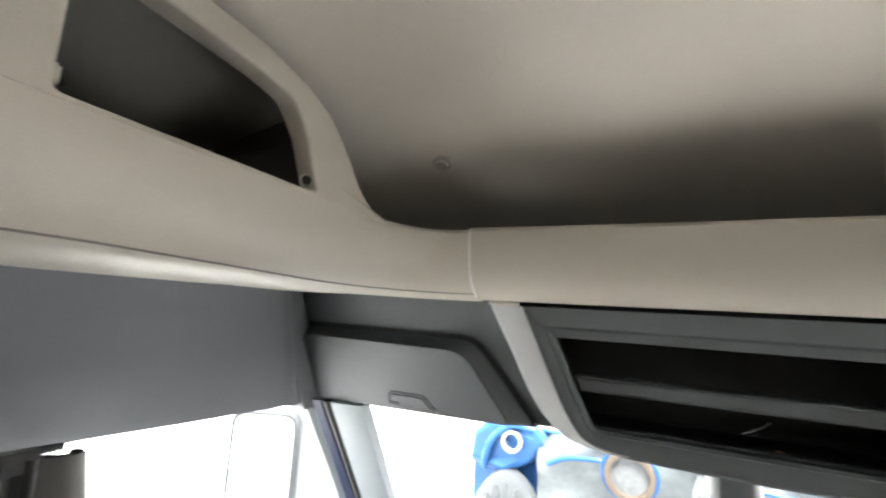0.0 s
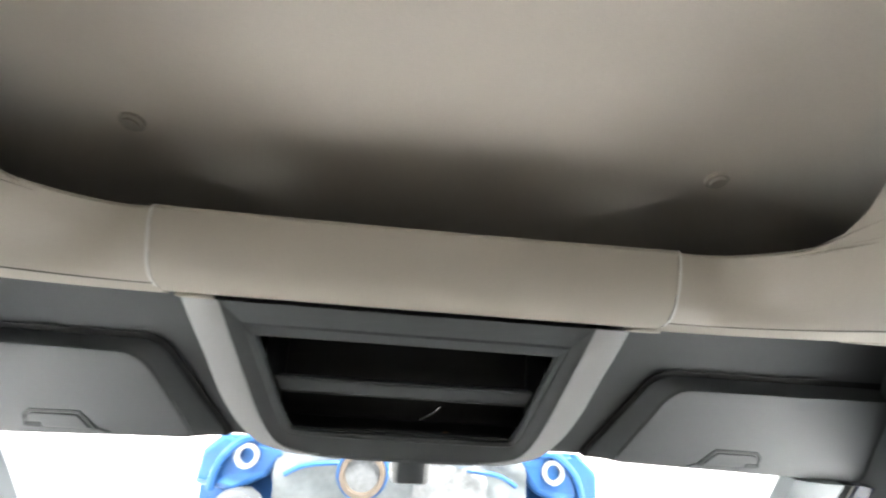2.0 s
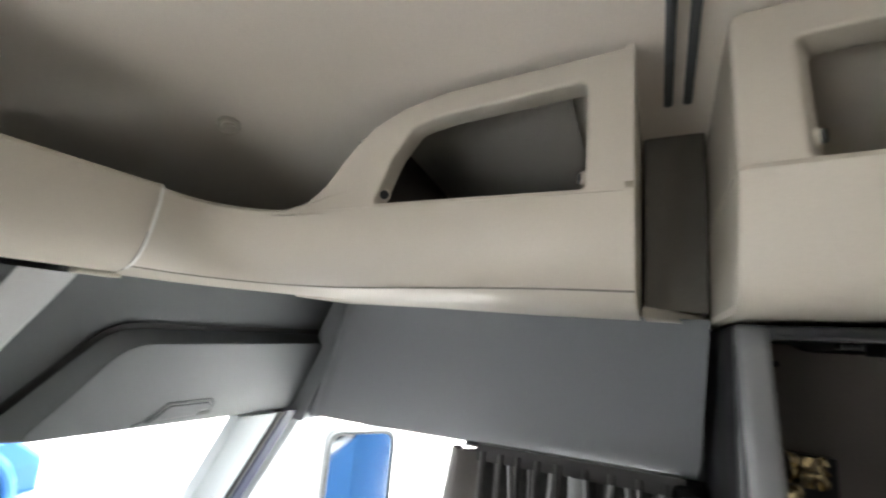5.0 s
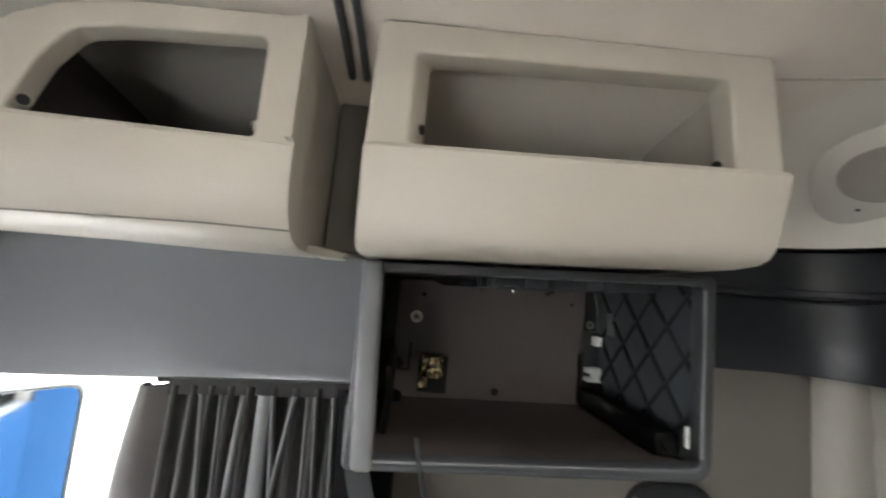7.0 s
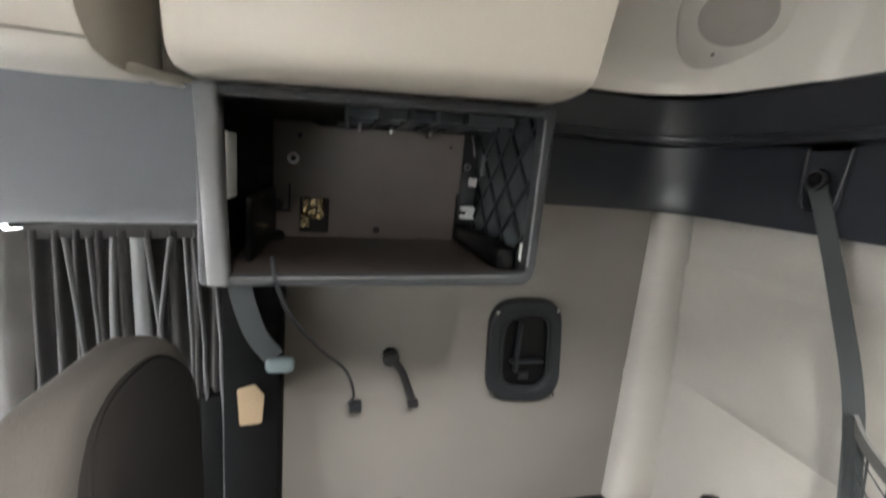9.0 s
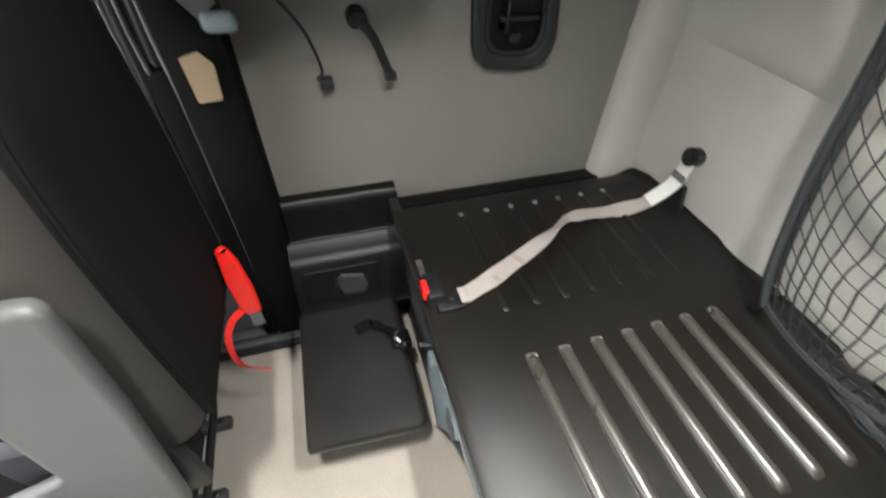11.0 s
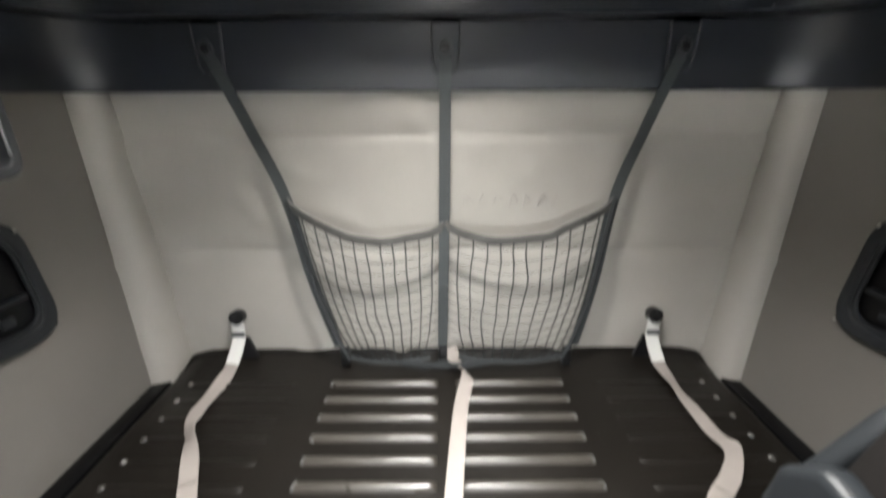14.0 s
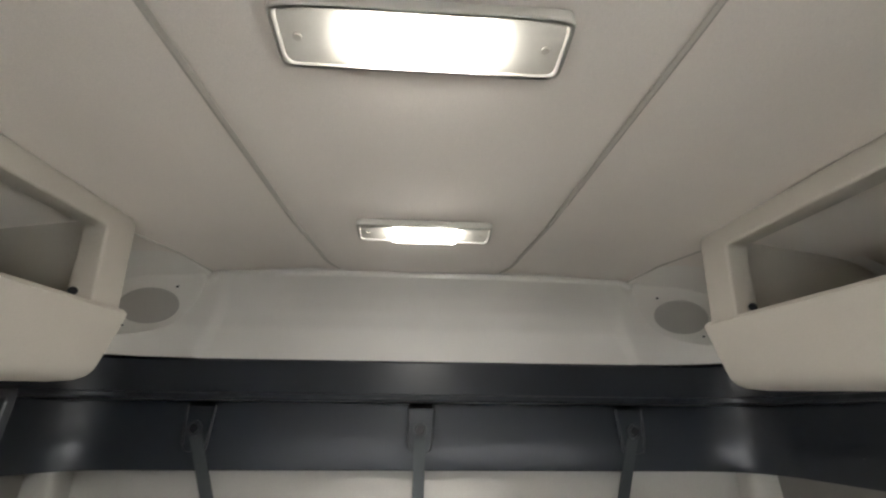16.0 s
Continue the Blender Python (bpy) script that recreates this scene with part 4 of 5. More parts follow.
part("pale_strip", sloped(0.684, 0.744, cy1 - 0.020, cy1 - 0.0165, 1.372, 1.472, 0.001), WHITE, cab, "pale strip on the inner side")
for c, r in (((0.944, -0.214, 1.441), 0.0125), ((0.944, -0.597, 1.455), 0.009)):
    w = part("washer", ring_mesh(c, (-1, 0, 0), r, r * 0.42, 0.005, 18), STEEL if r > 0.01 else POST, cab, "steel washer")
    part("washer_hole", disc((c[0] + 0.001, c[1], c[2]), (-1, 0, 0), r * 0.42, 0.004, 12), BLACK, w)
for y, z, r in ((-0.226, 1.489, 0.005), (-0.395, 1.297, 0.008), (-0.497, 1.515, 0.004), (-0.553, 1.496, 0.0035), (-0.594, 1.298, 0.006), (-0.640, 1.300, 0.005)):
    part("small_screw", disc((0.944, max(y, -0.618), z), (-1, 0, 0), r, 0.005, 12, 0.001), STEEL if z < 1.3 and y < -0.5 else CHARCOAL, cab)
part("peg", disc((0.940, -0.187, 1.343), (-1, 0, 0), 0.010, 0.014, 16, 0.003), BLACK, cab)
part("peg_slot", block(0.942, 0.948, -0.2095, -0.2055, 1.332, 1.387), BLACK, cab)
part("peg_slot", block(0.942, 0.948, -0.2095, -0.178, 1.328, 1.332), BLACK, cab)
part("foil_socket", block(0.941, 0.9475, -0.290, -0.229, 1.286, 1.362), BLACK, cab, "black square recess round the foil")
rnd = random.Random(4)
for k in range(7):
    foil = bmesh.new()
    yc, zc = -0.240 - (k % 3) * 0.016, 1.350 - (k // 3) * 0.022
    bmesh.ops.create_grid(foil, x_segments=3, y_segments=3, size=0.5)
    for v in foil.verts:
        v.co = Vector((0.937 + rnd.uniform(-0.004, 0.003), yc - v.co.x * 0.015 + rnd.uniform(-0.003, 0.003), zc + v.co.y * 0.021 + rnd.uniform(-0.003, 0.003)))
    part("foil_crumple", foil, FOIL, cab, "crumpled gold foil")
big = part("clip", block(0.925, 0.952, -0.620, -0.603, 1.336, 1.366, 0.002), WHITE, cab, "white plastic clip")
part("clip_arm", block(0.925, 0.945, -0.604, -0.588, 1.354, 1.365, 0.002), WHITE, big)
part("clip_arm", block(0.925, 0.945, -0.604, -0.588, 1.336, 1.345, 0.002), WHITE, big)
part("clip", block(0.925, 0.955, -0.619, -0.603, 1.412, 1.432, 0.003), WHITE, cab, "white plastic clip")
part("clip_seat", block(0.945, 0.960, -0.622, -0.586, 1.318, 1.442, 0.003), CABINET, cab)
part("side_tab", block(0.640, 0.648, cy0 + 0.012, cy0 + 0.0165, 1.304, 1.334, 0.001), WHITE, cab, "white tab")
part("bent_lever", tube(smooth_path([(0.93, -0.597, 1.525), (0.925, -0.602, 1.505), (0.925, -0.606, 1.480)]), 0.003, 6), STEEL, cab)
part("hook_tab", block(0.88, 0.90, cy0 + 0.012, cy0 + 0.018, 1.440, 1.485, 0.001), POST, cab)
single("loose_cable", tube(smooth_path([(0.62, -0.222, 1.30), (0.605, -0.232, 1.262), (0.64, -0.25, 1.20), (0.74, -0.29, 1.10), (0.86, -0.335, 1.00), (0.93, -0.355, 0.93), (0.955, -0.365, 0.875), (0.945, -0.352, 0.86)]), 0.0035), CHARCOAL,
       "thin dark cable hanging from the cabinet with a plug", "cable")
single("cable_plug", block(0.935, 0.962, -0.385, -0.355, 0.838, 0.862, 0.004), CHARCOAL, "small dark plug on the hanging cable", "plug")

# ---- wall fittings ----
def wall_pocket(s):
    th = thing("wall_pocket", "black moulded recessed pocket in the sleeper side wall", "wall pocket", (s * 0.965, -0.81, 0.83), "wall pockets")
    o = round_poly([(-0.932, 0.832), (-0.712, 0.850), (-0.696, 1.13), (-0.900, 1.135)], 0.080, 10)
    c = (-0.812, 0.985)
    i = [(c[0] + (u - c[0]) * 0.68, c[1] + (v - c[1]) * 0.74) for u, v in o]
    rim = part("surround", plate(o, [i], 0.03, 0.010, lambda u, v, w: Vector((s * (0.957 - w), u, v))), CHARCOAL, th)
    part("recess", plate([(c[0] + (u - c[0]) * 0.75, c[1] + (v - c[1]) * 0.8) for u, v in o], [], 0.004, 0, lambda u, v, w: Vector((s * (0.962 - w), u, v))), BOXBLACK, th)
    for u, v in ((-0.725, 0.875), (-0.715, 1.10), (-0.885, 1.105), (-0.905, 0.862)):
        part("screw", disc((s * 0.9405, u, v), (-s, 0, 0), 0.005, 0.004, 10), STEEL, rim)
    lip = [(c[0] + (u - c[0]) * 0.60, c[1] + (v - c[1]) * 0.68) for u, v in o]
    part("inner_lip", plate([(c[0] + (u - c[0]) * 0.70, c[1] + (v - c[1]) * 0.76) for u, v in o], [lip], 0.012, 0.004, lambda u, v, w: Vector((s * (0.950 - w), u, v))), CHARCOAL, th)
    part("inner_fin", block(s * 0.936, s * 0.958, -0.790, -0.782, 0.93, 1.07, 0.003), CHARCOAL, th)
    part("inner_shelf", block(s * 0.938, s * 0.958, -0.865, -0.770, 0.955, 0.965, 0.003), CHARCOAL, th)
    part("inner_latch", block(s * 0.950, s * 0.958, -0.83, -0.800, 0.905, 0.925, 0.003), CHARCOAL, th)
    return th


wall_pocket(1)
wall_pocket(-1)
hk = thing("coat_hook", "black pivoting coat hook on the taupe wall", "hook", (0.965, -0.45, 0.85))
part("pivot", disc((0.953, -0.45, 0.978), (-1, 0, 0), 0.021, 0.034, 20, 0.006), BLACK, hk)
part("arm", tube(smooth_path([(0.945, -0.452, 0.972), (0.94, -0.478, 0.945), (0.94, -0.497, 0.900), (0.938, -0.512, 0.862)]), 0.010, 8), BLACK, hk)
part("tip", block(0.925, 0.951, -0.526, -0.498, 0.850, 0.868, 0.005), BLACK, hk)

# ---- bunk ----
BZ = 0.527
bunk = thing("bunk_platform", "black plastic sleeper bunk base with raised ribs and turned-up edges", "bunk", (0, -0.86, BZ))
rings = []
tray = [(-0.486, BZ - 0.040), (-0.484, BZ - 0.022), (-0.488, BZ - 0.004), (-0.500, BZ), (-0.62, BZ), (-1.06, BZ), (-1.245, BZ), (-1.258, BZ + 0.006), (-1.262, BZ + 0.02)]
xs = [-0.968, -0.94, -0.905, -0.890, -0.878, -0.868] + steps(-0.86, 0.86, 40) + [0.868, 0.878, 0.890, 0.905, 0.94, 0.968]
for x in xs:
    lift = -0.055 * min(max((abs(x) - 0.862) / 0.035, 0), 1) ** 1.5 + 0.012 * min(max((abs(x) - 0.91) / 0.05, 0), 1)
    cut = 0.10 * min(max((abs(x) - 0.80) / 0.12, 0), 1) ** 2
    rings.append([(x, max(y, -1.262 + cut) if y < -1 else y, z + lift * (1 if y < -0.49 else 0.6)) for y, z in tray])
part("tray", sweep(rings), TRAY, bunk)


def rib_bar(x0, x1, y, z, w, h):
    """A raised bar with sloping, rounded ends."""
    rows = []
    n = 8
    for x, k in ((x0, 0.0), (x0 + 0.004, 0.55), (x0 + 0.012, 0.92), (x0 + 0.022, 1.0), (x1 - 0.022, 1.0), (x1 - 0.012, 0.92), (x1 - 0.004, 0.55), (x1, 0.0)):
        rows.append([(x, y + w / 2 * (0.72 + 0.28 * k) * math.cos(math.pi * j / n), z - 0.002 + h * k * math.sin(math.pi * j / n) ** 0.8) for j in range(n + 1)])
    return sweep(rows)


for k in range(7):
    y = -0.657 - k * 0.0727
    for x0, x1 in ((0.025, 0.366), (-0.366, -0.025)):
        # centre ribs paler than the tray, their lamp shine put into the colour
        part("rib", rib_bar(x0, x1, y, BZ, 0.026, 0.015), HIGHLIT, bunk)
        tip = max(x0, x1, key=abs)
        # pale crescent drawn in for the highlight at each rib's outer end
        part("worn_rib_tip", tube([(tip - math.copysign(0.006 + 0.010 * (1 - math.cos(a)), tip), y + 0.0115 * math.sin(a), BZ + 0.006) for a in steps(-1.3, 1.3, 8)], 0.0028, 5), POST, bunk, "pale crescent for the highlight on the rib end")
    for x0, x1 in ((0.47, 0.80), (-0.80, -0.47)):
        part("rib", rib_bar(x0, x1, y, BZ, 0.022, 0.005), TRAY, bunk)
        part("rivet", disc((x1 if x1 > 0 else x0, y, BZ + 0.003), (0, 0, 1), 0.0085, 0.006, 10, 0.002), STEEL, bunk)
part("front_fascia", block(-0.93, 0.93, -0.510, -0.4825, 0.4895, 0.5225, 0.006, 3), LIDMAT, bunk, "worn front lip")
part("side_rim", block(0.915, 0.968, -1.18, -0.50, 0.42, 0.492, 0.008), BOXBLACK, bunk)
part("side_rim", block(-0.968, -0.915, -1.18, -0.50, 0.42, 0.492, 0.008), BOXBLACK, bunk)
part("belt_plate", plate(round_poly([(0.053, -0.515), (-0.053, -0.515), (-0.053, -0.622), (0.053, -0.622)], 0.012), [], 0.004, 0.0015, lambda u, v, w: Vector((u, v + 0.02, BZ + 0.002 + w))), TRAY, bunk)

# kick panel under the bunk with a footwell
kick = thing("bunk_kick_panel", "blue-grey moulded kick panel with an arched footwell under the bunk", "panel", (0, -0.47, 0.0), kind="structure")
kp = round_poly([(-0.93, 0.0), (-0.55, 0.0), (-0.385, 0.235), (-0.285, 0.362), (0.285, 0.362), (0.385, 0.235), (0.55, 0.0), (0.93, 0.0), (0.93, 0.470), (-0.93, 0.470)], [0, 0, 0.03, 0.05, 0.05, 0.03, 0, 0, 0, 0])
part("arch", plate(kp, [], 0.03, 0.008, lambda u, v, w: Vector((u, -0.512 - w - 0.05 * (0.47 - v), v))), CABINET, kick)
LINTEL = [(-0.515, 0.488), (-0.497, 0.488), (-0.489, 0.484), (-0.4865, 0.470), (-0.490, 0.425), (-0.497, 0.385), (-0.500, 0.352), (-0.506, 0.340), (-0.520, 0.336), (-0.560, 0.338)]
part("lintel", sweep([[(x, y - 0.012 * max(abs(x) - 0.28, 0) / 0.12, z) for y, z in LINTEL] for x in steps(-0.40, 0.40, 16)]), BLUEGREY, kick)
part("lintel_seam", tube([(x, -0.4865, 0.4715) for x in steps(-0.37, 0.37, 8)], 0.0014, 5), CABINET, kick)
# pale block painted in as the bright reflection low on the lintel
part("worn_patch", block(-0.23, -0.03, -0.4985, -0.4945, 0.358, 0.372, 0.0015), PILLARGREY, kick, "pale patch for the reflection on the lintel")
for s in (1, -1):
    wing = [(0.285, 0.489), (0.366, 0.489), (0.400, 0.470), (0.425, 0.430), (0.462, 0.388), (0.512, 0.378), (0.520, 0.340), (0.470, 0.165), (0.445, 0.125), (0.428, 0.125), (0.330, 0.325), (0.300, 0.372), (0.285, 0.400)]
    wing = [(s * u, v) for u, v in wing]
    wing_part = part("wing", plate(round_poly(wing, [0, 0.02, 0.03, 0.03, 0.03, 0.01, 0.02, 0.02, 0.015, 0.01, 0.03, 0.03, 0.01], 5), [], 0.016, 0.006, lambda u, v, w: Vector((u, -0.4925 - w - 0.03 * (0.47 - v), v))), BLUEGREY, kick)
    # pale tube draws the highlight along the wing's curved top edge
    part("wing_lip", tube(smooth_path([(s * u, -0.4835 - 0.03 * (0.47 - v), v) for u, v in ((0.355, 0.4885), (0.372, 0.486), (0.398, 0.470), (0.424, 0.428), (0.450, 0.398), (0.470, 0.385))]), 0.0028, 6), PILLARGREY, wing_part, "pale line for the highlight on the wing's edge")
    part("wing_recess", plate(round_poly([(s * 0.296, 0.372), (s * 0.300, 0.432), (s * 0.352, 0.436), (s * 0.345, 0.350), (s * 0.325, 0.340)], 0.020), [], 0.004, 0.001, lambda u, v, w: Vector((u, -0.484 - w - 0.03 * (0.47 - v), v))), SLATE, wing_part, "dark oval recess")
    part("gusset", sweep([[(s * (x + 0.015 * k), -0.500 - 0.16 * k, z) for x, z in ((0.288, 0.392), (0.332, 0.325), (0.380, 0.225), (0.432, 0.122), (0.475, 0.0))] for k in (0, 0.3, 1.0)]), BLUEGREY, kick)
    part("shoulder_pin", disc((s * 0.494, -0.478, 0.436), (0, 1, 0.2), 0.005, 0.03, 10), STEEL, kick)
part("footwell_back", block(-0.60, 0.60, -0.90, -0.88, 0.0, 0.47), CARPET, kick)
part("latch_bar", block(-0.078, 0.078, -0.484, -0.476, 0.466, 0.477, 0.003), BLUEGREY, kick)
part("latch_tab", block(-0.022, 0.0, -0.483, -0.474, 0.448, 0.463, 0.003), YELLOW, kick, "yellow latch tab")

# restraint straps lying across the bunk
def strap(pts, name, label, twist=()):
    line = smooth_path(pts, 8)
    ac = []
    for i, p in enumerate(line):
        k = i / (len(line) - 1)
        t = 0.0
        for c, amp, wid in twist:
            t += amp * math.exp(-((k - c) / wid) ** 2)
        ac.append(Vector((math.cos(t), 0.15 * math.sin(t * 2), math.sin(t))))
    return ribbon(line, ac, 0.041)


def side_strap(s, pts, buckle):
    th = thing("bunk_strap", "pale grey restraint strap lying slack over the black bunk base", "strap", (s * 0.69, -1.2, BZ), "bunk straps")
    part("webbing", strap([(s * x, y, z) for x, y, z in pts], "webbing", "", ((0.30, 0.5, 0.05), (0.62, -0.7, 0.06), (0.86, 0.45, 0.04))), STRAP, th)
    part("anchor_knob", disc((s * 0.693, rear_y(0.68) + 0.022, 0.688), (0, 1, 0.2), 0.024, 0.045, 18, 0.008), BLACK, th)
    part("anchor_tab", plate(round_poly([(s * 0.64, BZ), (s * 0.665, BZ + 0.085), (s * 0.685, BZ + 0.085), (s * 0.70, BZ)], 0.008), [], 0.012, 0.003, lambda u, v, w: Vector((u, -1.235 + w, v))), BLACK, th)
    x, y = buckle
    ex, ey, ez = pts[-1]
    tab = smooth_path([(s * u, v + 0.0022, z + 0.0012) for u, v, z in pts[:3]], 8)
    part("white_tab", ribbon(tab, [Vector((1, 0, 0))] * len(tab), 0.0425, 0.003), WHITE, th, "white sewn-on tab")
    for k in (-2, -3):
        a, b = Vector(pts[k]), Vector(pts[k - 1])
        q, d = a.lerp(b, 0.3), (b - a).normalized()
        side = Vector((-d.y, d.x, 0)).normalized() * 0.019
        for h in (0.0, 0.008):
            p, w = (q + d * h), side
            part("stitch_bar", tube([(s * (p.x - w.x), p.y - w.y, p.z + 0.002), (s * (p.x + w.x), p.y + w.y, p.z + 0.002)], 0.0011, 5), TAUPE, th)
    part("stitched_end", block(s * ex - 0.0215, s * ex + 0.0215, ey - 0.008, ey + 0.014, ez + 0.0005, ez + 0.0065, 0.0025), STRAP, th, "folded stitched strap end")
    part("slide_adjuster", block(s * (pts[0][0] - 0.022), s * (pts[0][0] + 0.022), pts[1][1] - 0.004, pts[1][1] + 0.004, 0.622, 0.640, 0.003), POST, th)
    tongue = part("buckle_tongue", block(s * (x - 0.022), s * (x + 0.022), y - 0.03, y + 0.035, BZ + 0.003, BZ + 0.014, 0.004), BLACK, th)
    part("rivet", disc((s * x, y, BZ + 0.015), (0, 0, 1), 0.007, 0.004, 12), STEEL, tongue)
    return th


side_strap(1, [(0.693, -1.232, 0.672), (0.694, -1.222, 0.61), (0.702, -1.17, 0.552), (0.704, -1.10, 0.537), (0.706, -1.03, 0.537), (0.703, -0.96, 0.545), (0.690, -0.90, 0.542), (0.640, -0.81, 0.537), (0.585, -0.70, 0.536), (0.552, -0.635, 0.539), (0.530, -0.578, 0.537)], (0.522, -0.545))
side_strap(-1, [(0.693, -1.232, 0.672), (0.690, -1.222, 0.61), (0.696, -1.17, 0.552), (0.700, -1.06, 0.537), (0.700, -0.95, 0.537), (0.703, -0.87, 0.537), (0.708, -0.815, 0.548), (0.660, -0.745, 0.542), (0.592, -0.685, 0.537), (0.562, -0.64, 0.538), (0.535, -0.582, 0.537)], (0.525, -0.545))
mid = thing("bunk_strap", "pale grey centre restraint strap with a black buckle", "strap", (0, -1.2, BZ), "bunk straps")
part("webbing", strap([(-0.015, -1.225, 0.575), (-0.032, -1.18, 0.546), (-0.064, -1.11, 0.548), (-0.053, -1.04, 0.547), (-0.038, -0.96, 0.546), (-0.022, -0.81, 0.545), (-0.010, -0.68, 0.543), (-0.004, -0.590, 0.538)], "w", "", ((0.25, 0.9, 0.08),)), STRAP, mid)
for nm, c, size, turn in (("buckle", (0.045, -0.625, BZ + 0.026), (0.046, 0.074, 0.022), 18), ("buckle_end", (0.020, -0.563, BZ + 0.016), (0.042, 0.070, 0.020), 24)):
    bm = block(-size[0] / 2, size[0] / 2, -size[1] / 2, size[1] / 2, -size[2] / 2, size[2] / 2, 0.007)
    bm.transform(Matrix.Translation(c) @ Matrix.Rotation(radians(turn), 4, "Z"))
    part(nm, bm, BLACK, mid)
part("plate", block(-0.048, -0.018, -0.592, -0.536, BZ + 0.004, BZ + 0.010, 0.002), BLACK, mid)
for y in (-0.578, -0.553):
    part("bolt", disc((-0.033, y, BZ + 0.012), (0, 0, 1), 0.007, 0.005, 12), STEEL, mid)
for s in (1, -1):
    rb = thing("belt_buckle", "black seat belt buckle with a red release button", "buckle", (s * 0.545, -0.48, BZ), "belt buckles")
    body = part("buckle_body", block(s * 0.52, s * 0.59, -0.530, -0.492, BZ + 0.003, BZ + 0.04, 0.006), BLACK, rb)
    part("release_button", block(s * 0.533, s * 0.571, -0.499, -0.485, BZ + 0.014, BZ + 0.044, 0.004), RED, body, "bright red release button")
    part("latch_strip", block(s * 0.59, s * 0.66, -0.512, -0.496, BZ + 0.003, BZ + 0.012, 0.003), STEEL, rb)

# ---- cargo net on the rear wall ----
net = thing("cargo_net", "grey webbing cargo net with two black mesh pouches", "cargo net", (0, -1.2, 0.58))


def hanger(x0, x1, x2, lean=0.0):
    pts = smooth_path([(x0, -1.176, 1.478), (x0 * 0.85 + x1 * 0.15, -1.182, 1.42), (x0 * 0.48 + x1 * 0.52, -1.186, 1.28), (x1, -1.175, 1.10), ((x1 + x2) / 2, -1.17, 0.84), (x2, -1.195, 0.60)], 6)
    return ribbon(pts, [Vector((1, 0.05, 0))] * len(pts), 0.031)


for x0, x1, x2 in ((0.600, 0.452, 0.352), (0.0, 0.004, 0.012), (-0.600, -0.478, -0.420)):
    part("hanger_strap", hanger(x0, x1, x2), WEB, net)
    part("bracket_plate", plate(round_poly([(x0 - 0.030, 1.430), (x0 + 0.030, 1.430), (x0 + 0.036, 1.546), (x0 - 0.036, 1.546)], [0.016, 0.016, 0.004, 0.004]), [], 0.010, 0.003, lambda u, v, w: Vector((u, -1.194 + w, v))), BANDMAT, net, "black recessed anchor plate")
    for e in (-1, 1):
        part("bracket_cheek", tube(smooth_path([(x0 + e * 0.037, -1.186, 1.546), (x0 + e * 0.035, -1.184, 1.50), (x0 + e * 0.032, -1.184, 1.455), (x0 + e * 0.024, -1.186, 1.434)]), 0.0030, 6), CABINET, net, "raised edge of the anchor")
    knob = part("anchor_peg", disc((x0, -1.178, 1.488), (0, 1, 0), 0.015, 0.022, 18, 0.005), BLACK, net)
    part("peg_ring", ring_mesh((x0, -1.170, 1.488), (0, 1, 0), 0.020, 0.013, 0.006, 18), CABINET, knob)
    part("foot_clip", block(x2 * 0.95 - 0.015, x2 * 0.95 + 0.015, -1.205, -1.180, BZ + 0.002, BZ + 0.07, 0.007), BLACK, net)


def pouch(xa_top, xa_bot, xb_top, xb_bot, za, zb, sag):
    """One bulging mesh pouch between two straps: cords both ways and a thick edge."""
    nu, nv = 12, 13

    def at(u, v):
        u = 0.5 + (u - 0.5) * (1 - 0.24 * v ** 4)
        top = za + (zb - za) * u - sag * math.sin(math.pi * u) ** 0.8
        x = (xa_top + (xa_bot - xa_top) * v) * (1 - u) + (xb_top + (xb_bot - xb_top) * v) * u
        z = top + (0.585 - 0.012 * math.sin(math.pi * u) - top) * v
        bulge = 0.085 * math.sin(math.pi * u) ** 0.7 * (0.25 + 0.75 * math.sin(math.pi * min(v * 0.85 + 0.1, 1)))
        sway = noise.noise(Vector((u * 6, v * 5, xa_top * 9))) * 0.009 + noise.noise(Vector((u * 17, v * 13, 2.7))) * 0.003
        return Vector((x + sway * math.sin(math.pi * u), -1.178 + bulge, z + sway * 0.8 * (1 - v)))
    cords = bmesh.new()
    for i in range(1, nu):
        add(cords, tube([at(i / nu, v) for v in steps(0, 1, 20)], 0.0021, 4))
    for j in range(1, nv):
        add(cords, tube([at(u, j / nv) for u in steps(0, 1, 20)], 0.0012, 4))
    part("mesh", cords, CORD, net, "open black cord mesh")
    part("top_hem", ribbon([at(u, 0.012) + Vector((0, 0.003, 0)) for u in steps(0, 1, 24)], [Vector((0, 0.25, 1))] * 25, 0.026, 0.006), HEM, net, "folded grey mesh hem")
    part("bottom_hem", tube([at(u, 1) for u in steps(0, 1, 20)], 0.010, 6), CORD, net)
    part("side_hem", tube([at(0, v) + Vector((0, 0.008, 0)) for v in steps(0, 1, 14)], 0.008, 6), CORD, net)


for k in range(5):
    dx, dz = 0.03 * math.sin(k * 2.1), 0.012 * math.cos(k * 1.7)
    part("gathered_cord", tube(smooth_path([(0.20 - 0.03 * k, -1.165, 0.572), (0.10 + dx, -1.150, 0.556 + dz), (0.01, -1.145, 0.566 - dz), (-0.07 - dx, -1.150, 0.556 + dz), (-0.13 - 0.02 * k, -1.160, 0.568)]), 0.0055, 6), CORD, net)
pouch(0.452, 0.352, 0.004, 0.012, 1.10, 1.03, 0.070)
pouch(-0.478, -0.420, 0.004, 0.012, 1.10, 1.03, 0.070)

# ---- black box by the passenger side ----
tb = thing("storage_box", "black plastic storage box with a strapped lid beside the bunk", "storage box", (0.68, -0.32, 0.0))
